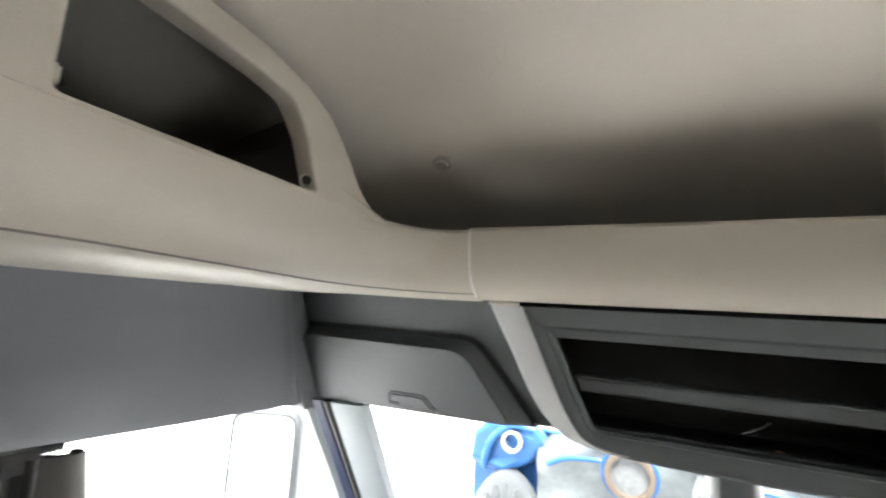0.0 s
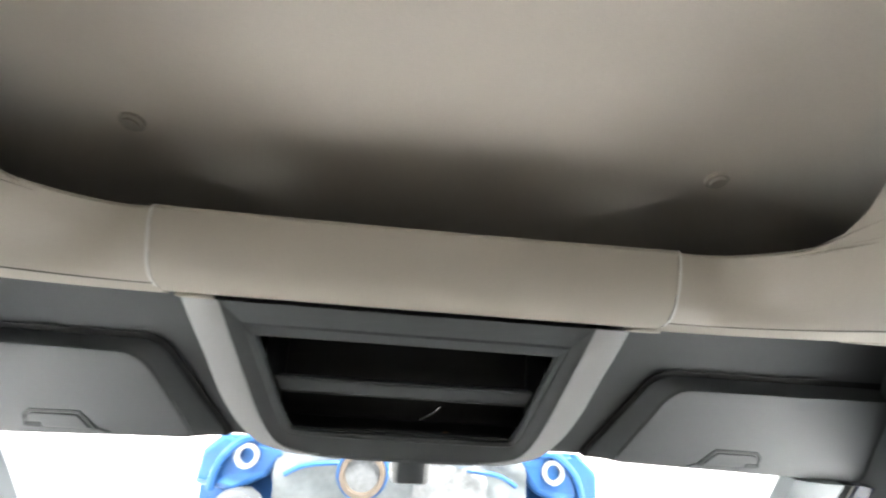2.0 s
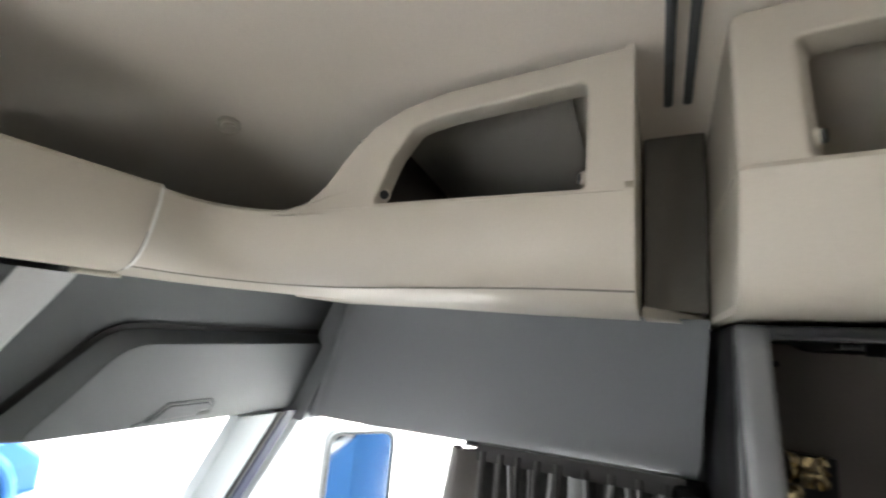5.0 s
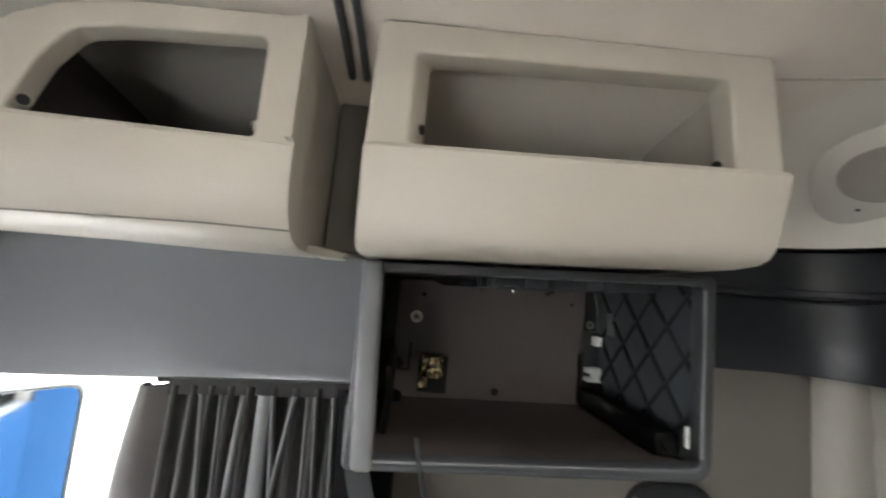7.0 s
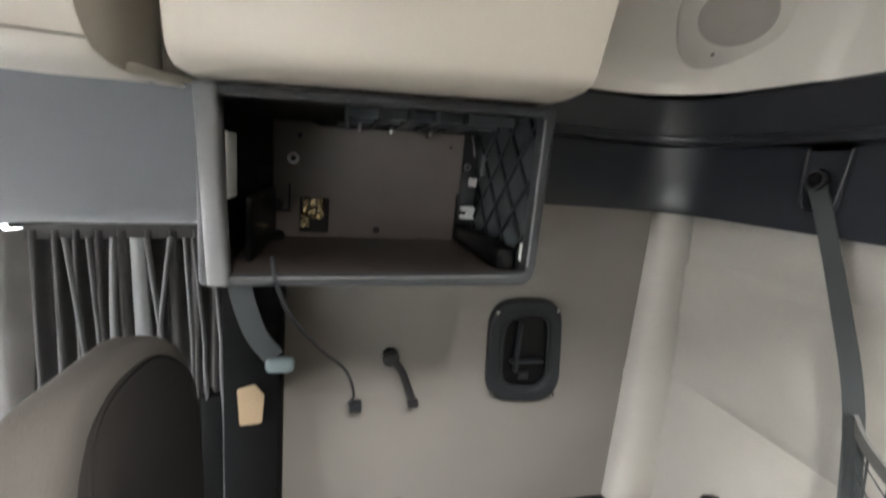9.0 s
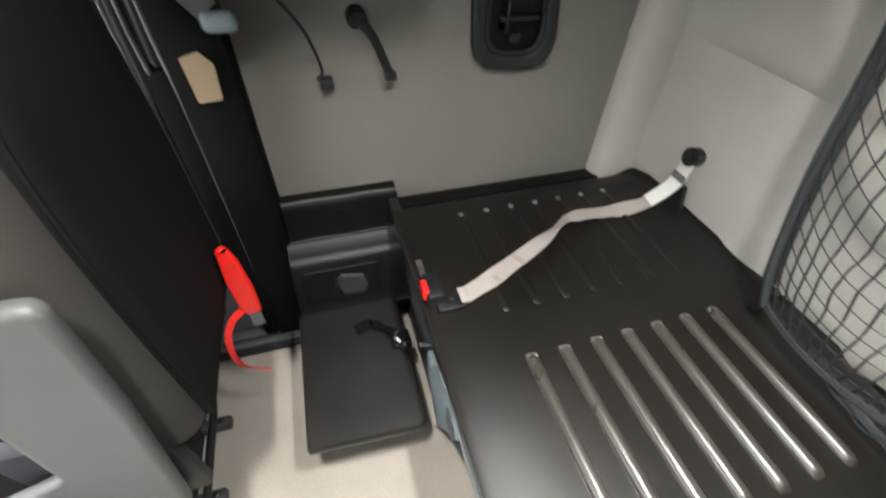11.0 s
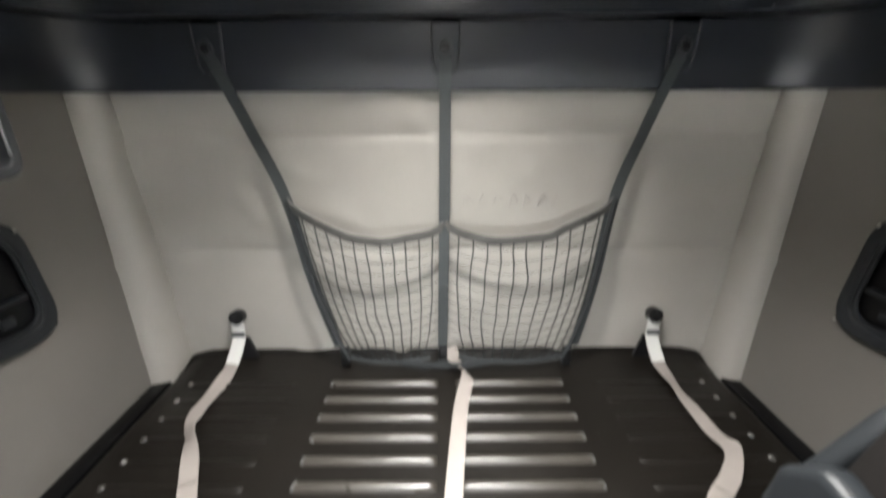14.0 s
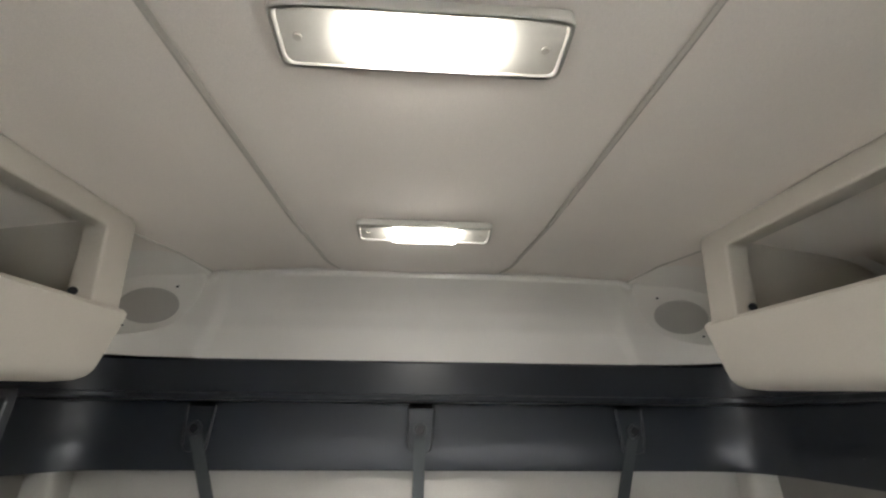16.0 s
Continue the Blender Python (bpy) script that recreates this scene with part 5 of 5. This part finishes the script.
part("box_body", block(0.50, 0.955, -0.45, -0.21, 0.0, 0.236, 0.012), BOXBLACK, tb)
lid_out = round_poly([(0.385, -0.462), (0.400, -0.180), (0.790, -0.180), (0.790, -0.462)], [0.03, 0.012, 0.004, 0.004])
lid = part("lid", plate(lid_out, [], 0.022, 0.006, lambda u, v, w: Vector((u, v, 0.248 + w))), LIDMAT, tb)
part("lid_rim", tube([(u, v, 0.2595) for u, v in [(0.392 + (u - 0.392) * 0.97 + 0.004, -0.325 + (v + 0.325) * 0.955) for u, v in lid_out] if u < 0.775], 0.0042, 6), LIDMAT, lid, "worn raised lid rim")
BACK = ((0.775, 0.250), (0.788, 0.262), (0.796, 0.280), (0.842, 0.388), (0.852, 0.402), (0.868, 0.410), (0.896, 0.424), (0.908, 0.436), (0.914, 0.455), (0.926, 0.522), (0.934, 0.542), (0.946, 0.550), (0.968, 0.552))
part("sloped_back", sweep([[(x, y, z - d) for x, z in BACK] for y, d in ((-0.512, 0.02), (-0.508, 0.0), (-0.190, 0.0), (-0.186, 0.02))]), BOXBLACK, tb)
for x, z in ((0.847, 0.3985), (0.905, 0.4345), (0.936, 0.5465)):
    # thin pale tubes draw the highlights along the worn ledges
    part("worn_edge", tube([(x, y, z + 0.0015 * math.sin(y * 40)) for y in steps(-0.505, -0.200, 12)], 0.0026, 6), HIGHLIT, tb, "pale line for the highlight along the worn edge")
slope = lambda h: (lambda u, v, w: Vector((u - 0.92 * (h + w), v, 0.280 + (u - 0.796) * 2.35 + 0.39 * (h + w))))
part("recess_panel", plate(round_poly([(0.800, -0.425), (0.837, -0.425), (0.837, -0.215), (0.800, -0.215)], 0.006), [], 0.004, 0.0015, slope(0.003)), BOXBLACK, tb, "dark recessed panel")
part("grab_facet", plate(round_poly([(0.802, -0.375), (0.812, -0.395), (0.826, -0.380), (0.830, -0.320), (0.822, -0.300), (0.804, -0.318)], 0.006), [], 0.010, 0.004, slope(0.008)), CHARCOAL, tb, "moulded grab facet")
part("back_knob", disc((0.917, -0.345, 0.490), (-1, 0, 0.25), 0.017, 0.02, 14, 0.004), BOXBLACK, tb)
part("latch", block(0.60, 0.65, -0.47, -0.42, 0.256, 0.285, 0.006), BOXBLACK, tb)
part("latch_hook", tube(smooth_path([(0.64, -0.44, 0.285), (0.62, -0.43, 0.295), (0.60, -0.45, 0.285)]), 0.007), STEEL, tb)
part("latch_hook", tube(smooth_path([(0.615, -0.455, 0.290), (0.590, -0.440, 0.300), (0.575, -0.450, 0.280)]), 0.005), BOXBLACK, tb)
part("latch_strap", ribbon(smooth_path([(0.64, -0.435, 0.288), (0.68, -0.40, 0.272), (0.70, -0.37, 0.270), (0.69, -0.33, 0.268)]), [Vector((0.3, 1, 0))] * 19, 0.03), BOXBLACK, tb)


# ---- curtains at the B-pillars ----
def curtain(s, y0, y1):
    th = thing("window_curtain", "dark brown pleated curtain with silver edges drawn back", "curtain", (s * 0.93, (y0 + y1) / 2, 0.45), "window curtains")
    n = 140
    rows = []
    top = lambda y: 1.280 - 0.046 * (y + 0.05)
    for k in steps(0, 1, 14):
        row = []
        for i in range(n + 1):
            u = i / n
            ph = u * 2 * math.pi * 10.5 + 0.9 * math.sin(5 * u + 2 * k)
            y = y0 + (y1 - y0) * (u + 0.012 * math.sin(3 * k + 9 * u)) + 0.02 * k * (1 - u)
            wave = math.sin(ph)
            row.append((s * (0.932 + 0.016 * (wave if wave > 0 else -abs(wave) ** 0.6) * (0.6 + 0.5 * k) + 0.006 * noise.noise(Vector((u * 9, k * 2, 3)))), y, top(y) - k * 0.95))
        rows.append(row)
    part("pleated_cloth", sweep(rows), CURTAIN, th)
    # folds that stand out of the cloth, highlights painted pale: height and width along the drop
    for at_top, at_low, wide, sway in FOLDS:
        a, b = y0 + (y1 - y0) * at_top, y0 + (y1 - y0) * at_low
        rings = []
        for k in steps(0.004, 0.98, 16):
            y = a + (b - a) * min(k / 0.25, 1.8) * (1 if k < 0.25 else 0.75) + sway * math.sin(math.pi * min(k * 2.4, 1.6))
            half = wide / 2 * (0.75 + 0.5 * math.sin(2.0 * k + at_top * 7) ** 2)
            rings.append([(s * (0.913 - 0.008 * math.sin(g)), y + half * math.cos(g), top(y) - 0.008 - k * 0.94) for g in steps(0, math.pi, 6)])
        part("pale_fold", sweep(rings), FOLDSHINE, th, "raised fold with its highlight put in as pale grey")
    rings = []
    for k in steps(0.0, 0.98, 18):
        y = y0 + 0.012 * math.sin(4 * k) + 0.03 * k
        rings.append([(s * (0.925 - 0.012 * math.sin(1.3 * g) - 0.006 * math.sin(6 * k)), y - g * 0.021 + 0.006 * math.sin(9 * k + g), top(y) - k * 0.95) for g in steps(0, 3.1, 9)])
    part("leading_edge", sweep(rings), CURTAINEDGE, th, "grey-brown leading edge")
    heading = block(s * 0.926, s * 0.946, y1 - 0.01, y0 - 0.055, 0.0, 0.030)
    bmesh.ops.subdivide_edges(heading, edges=[e for e in heading.edges if abs(e.verts[0].co.y - e.verts[1].co.y) > 0.1], cuts=6)
    for v in heading.verts:
        v.co.z += top(v.co.y) - 0.018
    part("heading_tape", heading, CURTAIN, th)
    part("heading_rail", tube([(s * 0.950, y, top(y) + 0.004) for y in steps(y0 - 0.02, y1 + 0.01, 6)], 0.006), CHARCOAL, th)
    for y in steps(y0 - 0.09, y1 + 0.03, 6):
        part("glider", block(s * 0.936, s * 0.950, y - 0.004, y + 0.004, top(y) - 0.004, top(y) + 0.012, 0.002), STEEL, th)
    return th


FOLDS = [(0.314, 0.358, 0.010, 0.0), (0.407, 0.425, 0.010, 0.0), (0.511, 0.501, 0.014, 0.006), (0.610, 0.617, 0.024, 0.0), (0.647, 0.700, 0.008, 0.0), (0.751, 0.676, 0.009, 0.0), (0.815, 0.837, 0.010, 0.0), (0.852, 0.894, 0.010, 0.0), (0.938, 0.975, 0.010, 0.0)]
curtain(1, 0.315, -0.09)
curtain(-1, 0.262, -0.12)
for s in (1, -1):
    structure("pillar_lower", block(s * 0.90, s * 0.985, -0.200, -0.080, 0.0, 1.285, 0.012), DULLBLACK, "black lower door pillar trim in shadow", "trim")
# added block, covers the curtain's lower edge so it reads black
structure("pillar_foot", block(0.905, 0.985, -0.085, -0.035, 0.0, 0.92, 0.010), DULLBLACK, "added black block covering the curtain's lower edge", "trim")
for s in (1, -1):
    structure("door_sill", block(s * 0.865, s * 0.962, -0.195, 1.0, 0.002, 0.040, 0.006), CHARCOAL, "dark plastic door sill with two raised treads", "sill")
    for x0, x1 in ((0.872, 0.895), (0.905, 0.940)):
        structure("sill_tread", block(s * x0, s * x1, -0.190, 0.98, 0.038, 0.052, 0.004), GREY, "worn grey tread strip on the door sill", "sill")
single("paper_tag", plate(round_poly([(-0.165, 0.862), (-0.120, 0.858), (-0.115, 0.945), (-0.150, 0.955), (-0.17, 0.93)], 0.006), [], 0.002, 0, lambda u, v, w: Vector((0.884 + w, u, v))), PAPER, "tan paper tag hanging from the pillar trim", "tag")
belt = thing("seat_belt", "dark grey seat belt with a grey guide on the pillar", "seat belt", (0.89, -0.13, 1.1))
pts = smooth_path([(0.890, -0.115, 1.262), (0.885, -0.120, 1.18), (0.880, -0.15, 1.08), (0.878, -0.19, 1.02)])
part("webbing", ribbon(pts, [Vector((0.1, 1, 0.2))] * len(pts), 0.046), WEB, belt)
part("guide", block(0.872, 0.888, -0.232, -0.172, 0.985, 1.02, 0.012, 3), BLUEGREY, belt, "grey plastic belt guide")


# ---- seats ----
def cushion_rings(s, mid, rows):
    """Rounded rings of a padded backrest; rows of (height, rear face, half width, depth, corner radius)."""
    rings = []
    for z, yb, w, d, r in rows:
        ring = round_poly([(mid - w, yb), (mid + w, yb), (mid + w, yb + d), (mid - w, yb + d)], r, 6)
        rings.append([(s * u, v, z) for u, v in ring])
    return sweep(rings, closed=True)


def seat_base(th, s, y, low, back):
    """Cushion, brackets and pedestal under a backrest whose rear face is at y."""
    part("cushion", block(s * 0.300, s * 0.750, y + back, y + 0.62, 0.36, 0.50, 0.045, 3), SEATCLOTH, th)
    part("recliner_bracket", block(s * 0.325, s * 0.355, y + 0.06, y + 0.24, 0.42, low + 0.10, 0.008), CHARCOAL, th)
    part("recliner_bracket", block(s * 0.695, s * 0.725, y + 0.06, y + 0.24, 0.42, low + 0.10, 0.008), CHARCOAL, th)
    part("pedestal", block(s * 0.38, s * 0.71, y + back + 0.08, y + 0.52, 0.0, 0.37, 0.02), CHARCOAL, th)


def passenger_seat():
    y = -0.105
    th = thing("cab_seat", "grey-brown cloth passenger seat with a rounded back panel darkened as shade", "seat", (0.52, y + 0.3, 0.0), "cab seats")
    rows = [(0.60, y + 0.012, 0.20, 0.12, 0.05), (0.80, y + 0.010, 0.210, 0.125, 0.058), (0.94, y + 0.008, 0.212, 0.125, 0.060), (1.02, y + 0.008, 0.208, 0.122, 0.060), (1.075, y + 0.010, 0.197, 0.116, 0.056),
            (1.115, y + 0.014, 0.180, 0.106, 0.052), (1.145, y + 0.020, 0.158, 0.092, 0.045), (1.168, y + 0.028, 0.128, 0.074, 0.036), (1.182, y + 0.038, 0.092, 0.052, 0.025), (1.188, y + 0.050, 0.05, 0.028, 0.013)]
    part("backrest", cushion_rings(1, 0.527, rows), GREYSEAT, th)
    arch = [(0.364, 0.60), (0.360, 0.88), (0.366, 1.02), (0.384, 1.095), (0.418, 1.145), (0.466, 1.168), (0.527, 1.174), (0.590, 1.166), (0.636, 1.130), (0.666, 1.06), (0.680, 0.96), (0.688, 0.85), (0.690, 0.60)]
    arch = [(p.x, p.y) for p in smooth_path([(u, v, 0) for u, v in arch], 3)]
    mid = Vector((0.527, 0.9))
    shrink = lambda k: [(mid.x + (u - mid.x) * k, mid.y + (v - mid.y) * k) for u, v in arch]
    rear = lambda u, v, h: Vector((u, y - h + 0.024 * max((v - 1.09) / 0.08, 0) ** 1.5, v))
    # same cloth as the backrest, darkened here for the shaded rear face
    part("back_panel", loft([(shrink(1.0), -0.012), (shrink(0.99), 0.001), (shrink(0.97), 0.004), (shrink(0.85), 0.007), (shrink(0.5), 0.008)], rear), SEATCLOTH, th, "cloth rear panel with its shade put into the colour")
    part("piping", tube([rear(u, v, 0.000) for u, v in arch], 0.0028, 6), SEATCLOTH, th)
    side = round_poly([(y + 0.003, 0.97), (y + 0.022, 0.78), (y + 0.068, 0.48), (y + 0.12, 0.34), (y + 0.40, 0.34), (y + 0.30, 0.60), (y + 0.15, 0.66), (y + 0.12, 0.97)], 0.02)
    part("side_shell", plate(side, [], 0.022, 0.008, lambda u, v, w: Vector((0.296 + w, u, v))), SEATSIDE, th, "mid grey plastic side panel")
    seat_base(th, 1, y, 0.58, 0.16)
    for x in (0.445, 0.640):
        part("slide_rail", block(x - 0.016, x + 0.016, 0.06, 0.50, 0.012, 0.045, 0.006), SLATE, th, "grey steel slide rail")
        part("rail_bolt", disc((x, 0.085, 0.045), (0, 0, 1), 0.009, 0.008, 8, 0.002), STEEL, th)
    part("rail_bar", tube(smooth_path([(0.40, 0.10, 0.052), (0.46, 0.092, 0.075), (0.56, 0.092, 0.078), (0.66, 0.095, 0.074), (0.72, 0.11, 0.055)]), 0.009, 8), CHARCOAL, th, "dark adjusting bar")
    return th


def driver_seat():
    y = -0.365
    th = thing("cab_seat", "dark cloth driver seat with slate plastic side panels", "seat", (-0.52, y + 0.3, 0.0), "cab seats")
    back = lambda z: float(np.interp(z, (0.50, 0.55, 0.65, 0.72, 0.82, 0.91, 0.98, 1.10, 1.22), (-0.366, -0.365, -0.358, -0.352, -0.346, -0.338, -0.331, -0.314, -0.292)))
    rows = [(z, back(z) + 0.012, w, d, r) for z, w, d, r in ((0.50, 0.205, 0.12, 0.04), (0.70, 0.212, 0.13, 0.05), (0.95, 0.212, 0.13, 0.055), (1.05, 0.208, 0.128, 0.055), (1.12, 0.196, 0.12, 0.05), (1.17, 0.172, 0.105, 0.045), (1.20, 0.135, 0.08, 0.035), (1.215, 0.08, 0.045, 0.02))]
    part("backrest", cushion_rings(-1, 0.525, rows), SEATCLOTH, th)
    shell = round_poly([(0.312, 0.50), (0.738, 0.50), (0.730, 1.02), (0.680, 1.13), (0.370, 1.13), (0.320, 1.02)], 0.03)
    part("rear_shell", plate(shell, [], 0.022, 0.008, lambda u, v, w: Vector((-u, back(v) + w + 0.004, v))), SHELL, th)
    edge = [(back(z), z) for z in (0.55, 0.65, 0.72, 0.82, 0.91, 0.98, 1.05)]
    side = edge + [(-0.285, 1.085), (-0.20, 1.07), (-0.06, 0.95), (-0.05, 0.60), (-0.20, 0.515), (-0.315, 0.508)]
    side = round_poly(side, [0.02] * len(side), 3)
    face = lambda h: (lambda u, v, w: Vector((-0.300 + h + w, u, v)))
    part("side_shell", plate(side, [], 0.030, 0.010, face(-0.015)), SHELL, th, "slate plastic side panel")
    part("lower_guard", plate(round_poly([(-0.355, 0.545), (-0.330, 0.690), (-0.30, 0.676), (-0.05, 0.678), (-0.05, 0.56), (-0.20, 0.520), (-0.31, 0.515)], 0.012), [], 0.006, 0.0025, face(0.002)), CABINET, th, "dark lower guard")
    line = lambda pts, r: tube(smooth_path([(-0.299, u, v) for u, v in pts]), r, 6)
    part("side_groove", line([(-0.353, 0.722), (-0.345, 0.702), (-0.325, 0.684), (-0.275, 0.683), (-0.19, 0.684), (-0.06, 0.686)], 0.0009), SLATE, th, "pale edge of the lower guard")
    part("side_seam", line([(-0.333, 0.878), (-0.329, 0.858), (-0.315, 0.846), (-0.290, 0.8445), (-0.19, 0.842), (-0.06, 0.84)], 0.0012), SLATE, th, "pale seam along the side panel")
    part("side_gap", plate(round_poly([(-0.300, 0.849), (-0.288, 0.864), (-0.06, 0.872), (-0.06, 0.846)], 0.005), [], 0.004, 0.001, face(0.0)), BLACK, th, "black gap in the side panel")
    part("side_notch", line([(-0.322, 0.789), (-0.329, 0.806)], 0.0022), POST, th)
    for u, v in ((-0.318, 0.609), (-0.297, 0.641)):
        part("side_cap", disc((-0.297, u, v), (1, 0, 0), 0.011, 0.008, 16, 0.003), POST, th)
    seat_base(th, -1, y, 0.45, 0.10)
    return th


passenger_seat()
driver_seat()
rl = thing("seat_belt_stalk", "red seat belt stalk beside the passenger seat", "buckle", (0.55, -0.14, 0.38))
tongue = [(-0.119, 0.720), (-0.112, 0.640), (-0.114, 0.560), (-0.124, 0.538), (-0.152, 0.544), (-0.154, 0.610), (-0.148, 0.690), (-0.140, 0.722), (-0.130, 0.730)]
part("red_tongue", plate(round_poly(tongue, 0.006, 3), [], 0.014, 0.005, lambda u, v, w: Vector((0.600 + w, u - 0.006, v))), RED, rl, "thick red plastic tongue")
part("tongue_plate", block(0.600, 0.608, -0.152, -0.128, 0.492, 0.545, 0.003), GREY, rl, "grey metal tip")
part("stalk", ribbon(smooth_path([(0.604, -0.122, 0.548), (0.602, -0.092, 0.520), (0.600, -0.066, 0.456), (0.600, -0.062, 0.366), (0.604, -0.092, 0.325), (0.612, -0.110, 0.300)]), [Vector((0.2, 1, 0.3))] * 31, 0.014), RED, rl, "dull red strap")
# ---- outside ----
structure("ground", block(-60, 60, -60, 60, -1.45, -1.35), GROUND, "pale concrete yard around the truck", "ground")


def door_mirror(s):
    th = thing("door_mirror", "tall grey door mirror outside the side window", "mirror", (s * 1.42, 0.9, 0.55), "door mirrors")
    o = round_poly([(-0.125, -0.30), (0.125, -0.30), (0.125, 0.27), (-0.125, 0.27)], 0.05)
    turn = Matrix.Translation((s * 1.40, 0.88 if s > 0 else 1.05, 0.84 if s > 0 else 0.83)) @ Euler((radians(90), 0, radians(-35 if s > 0 else 22))).to_matrix().to_4x4()
    sh = plate(o, [], 0.11, 0.035)
    sh.transform(turn @ Matrix.Translation((0, 0, -0.065)))
    hous = part("housing", sh, MIRRORGREY, th, "grey mirror housing")
    rim = plate(o, [[(u * 0.90, v * 0.95) for u, v in o]], 0.016, 0.005)
    rim.transform(turn @ Matrix.Translation((0, 0, -0.004)))
    part("rim", rim, MIRRORGREY, hous)
    gl = plate([(u * 0.91, v * 0.955) for u, v in o], [], 0.004)
    gl.transform(turn @ Matrix.Translation((0, 0, -0.006)))
    part("mirror_glass", gl, MIRROR, hous, "clear mirror glass")
    part("arm", tube([(s * 1.40, 0.95 if s > 0 else 1.1, 0.6), (s * 1.15, 1.0, 0.60), (s * 1.03, 1.05, 0.62)], 0.02), CHARCOAL, th)
    return th


door_mirror(1)
door_mirror(-1)
for s in (1, -1):
    structure("door_skin", block(s * 1.045, s * 1.06, -0.16, 1.10, -0.60, 0.80, 0.005), SIDEPAINT, "bright blue painted outer door skin", "door")
    structure("sleeper_skin", block(s * 1.045, s * 1.06, -1.36, -0.165, -0.60, 1.95, 0.005), SIDEPAINT, "bright blue painted outer sleeper side", "wall")

# the truck's hood tilted open ahead of the windscreen
hood = thing("open_hood", "bright blue truck hood tilted open showing grey wheel liners", "truck hood", (0, 2.35, -0.6))
ho = round_poly([(-1.08, -0.40), (1.08, -0.40), (1.08, 0.72), (0.96, 0.86), (0.62, 0.85), (-0.62, 0.85), (-0.96, 0.86), (-1.08, 0.72)], [0.1, 0.1, 0.04, 0.05, 0.02, 0.02, 0.05, 0.04])
part("hood_skin", plate(ho, [], 0.05, 0.012, lambda u, v, w: Vector((u, 2.40 - 0.10 * (1 - (u / 1.1) ** 2) + w, v))), BLUE, hood)


def hood_sheet(x0, x1, z0, z1, depth, rough, seed):
    """A dented sheet on the hood's inner side."""
    rows = []
    for z in steps(z0, z1, 22):
        k = 1 - 0.12 * max((z - z1 + 0.12) / 0.12, 0) ** 2
        rows.append([((x0 + x1) / 2 + (x - (x0 + x1) / 2) * k, depth + rough * noise.noise(Vector((x * 4.5, z * 4.5, seed))) + 0.5 * rough * noise.noise(Vector((x * 11, z * 11, seed + 3))), z + 0.02 * noise.noise(Vector((x * 5, 0, seed)))) for x in steps(x0, x1, 30)])
    return sweep(rows)


part("inner_panel", hood_sheet(-0.66, 0.66, 0.05, 0.86, 2.24, 0.05, 1.0), PALE, hood, "pale grey translucent inner panel")
part("plastic_film", hood_sheet(0.06, 0.44, 0.45, 0.80, 2.19, 0.06, 6.0), FILM, hood, "crumpled clear plastic film")
part("intake_collar", ring_mesh((-0.20, 2.17, 0.75), (0, -1, 0), 0.132, 0.112, 0.02, 28), BLUE, hood, "blue collar round the intake")
for s in (1, -1):
    corner = round_poly([(s * 0.60, 0.80), (s * 0.70, 0.90), (s * 0.93, 0.885), (s * 1.06, 0.77), (s * 1.075, 0.60), (s * 0.86, 0.585), (s * 0.70, 0.66)], [0.05, 0.05, 0.07, 0.05, 0.04, 0.08, 0.05])
    part("corner_shell", plate(corner, [], 0.10, 0.035, lambda u, v, w: Vector((u, 2.30 + 0.10 * (abs(u) - 0.7) ** 2 + w + 0.02 * math.sin(u * 19 + v * 13), v))), BLUE, hood)
    part("corner_ridge", tube(smooth_path([(s * 0.97, 2.25, 0.60), (s * 0.95, 2.235, 0.70), (s * 0.90, 2.23, 0.79), (s * 0.80, 2.235, 0.865), (s * 0.68, 2.25, 0.85)]), 0.022, 8), BLUE, hood)
    part("corner_gusset", tube(smooth_path([(s * 0.60, 2.22, 0.70), (s * 0.50, 2.20, 0.755), (s * 0.36, 2.20, 0.775), (s * 0.28, 2.21, 0.770)]), 0.012, 8), BLUE, hood)
for s in (1, -1):
    part("headlamp_ring", ring_mesh((s * 0.80, 2.235, 0.775), (0, -1, 0.2), 0.062, 0.036, 0.02, 24), FILM, hood)
    arch_pts = [(s * (0.82 + 0.26 * math.cos(radians(a))), 0.00 + 0.62 * math.sin(radians(a))) for a in steps(10, 170, 16)]
    rings = [[(x, 2.20 + d, z) for d in (0.08, 0.0)] + [(s * 0.78 + (x - s * 0.78) * 0.9, 2.19, z - 0.03), (s * 0.78 + (x - s * 0.78) * 0.1, 2.24, -0.1)] for x, z in arch_pts]
    part("wheel_liner", sweep(rings), LINER, hood, "grey ribbed wheel liner")
    for a in steps(30, 150, 8):
        p = Vector((s * (0.82 + 0.22 * math.cos(radians(a))), 2.195, 0.00 + 0.56 * math.sin(radians(a))))
        part("liner_rib", tube([p, p + Vector((0, 0, -0.22))], 0.014, 5), LINER, hood)
part("air_intake", ring_mesh((-0.20, 2.155, 0.75), (0, -1, 0), 0.115, 0.085, 0.03, 28), TANRING, hood, "tan air intake ring")
part("intake_plate", disc((-0.20, 2.15, 0.75), (0, -1, 0), 0.086, 0.01, 28), FILM, hood)
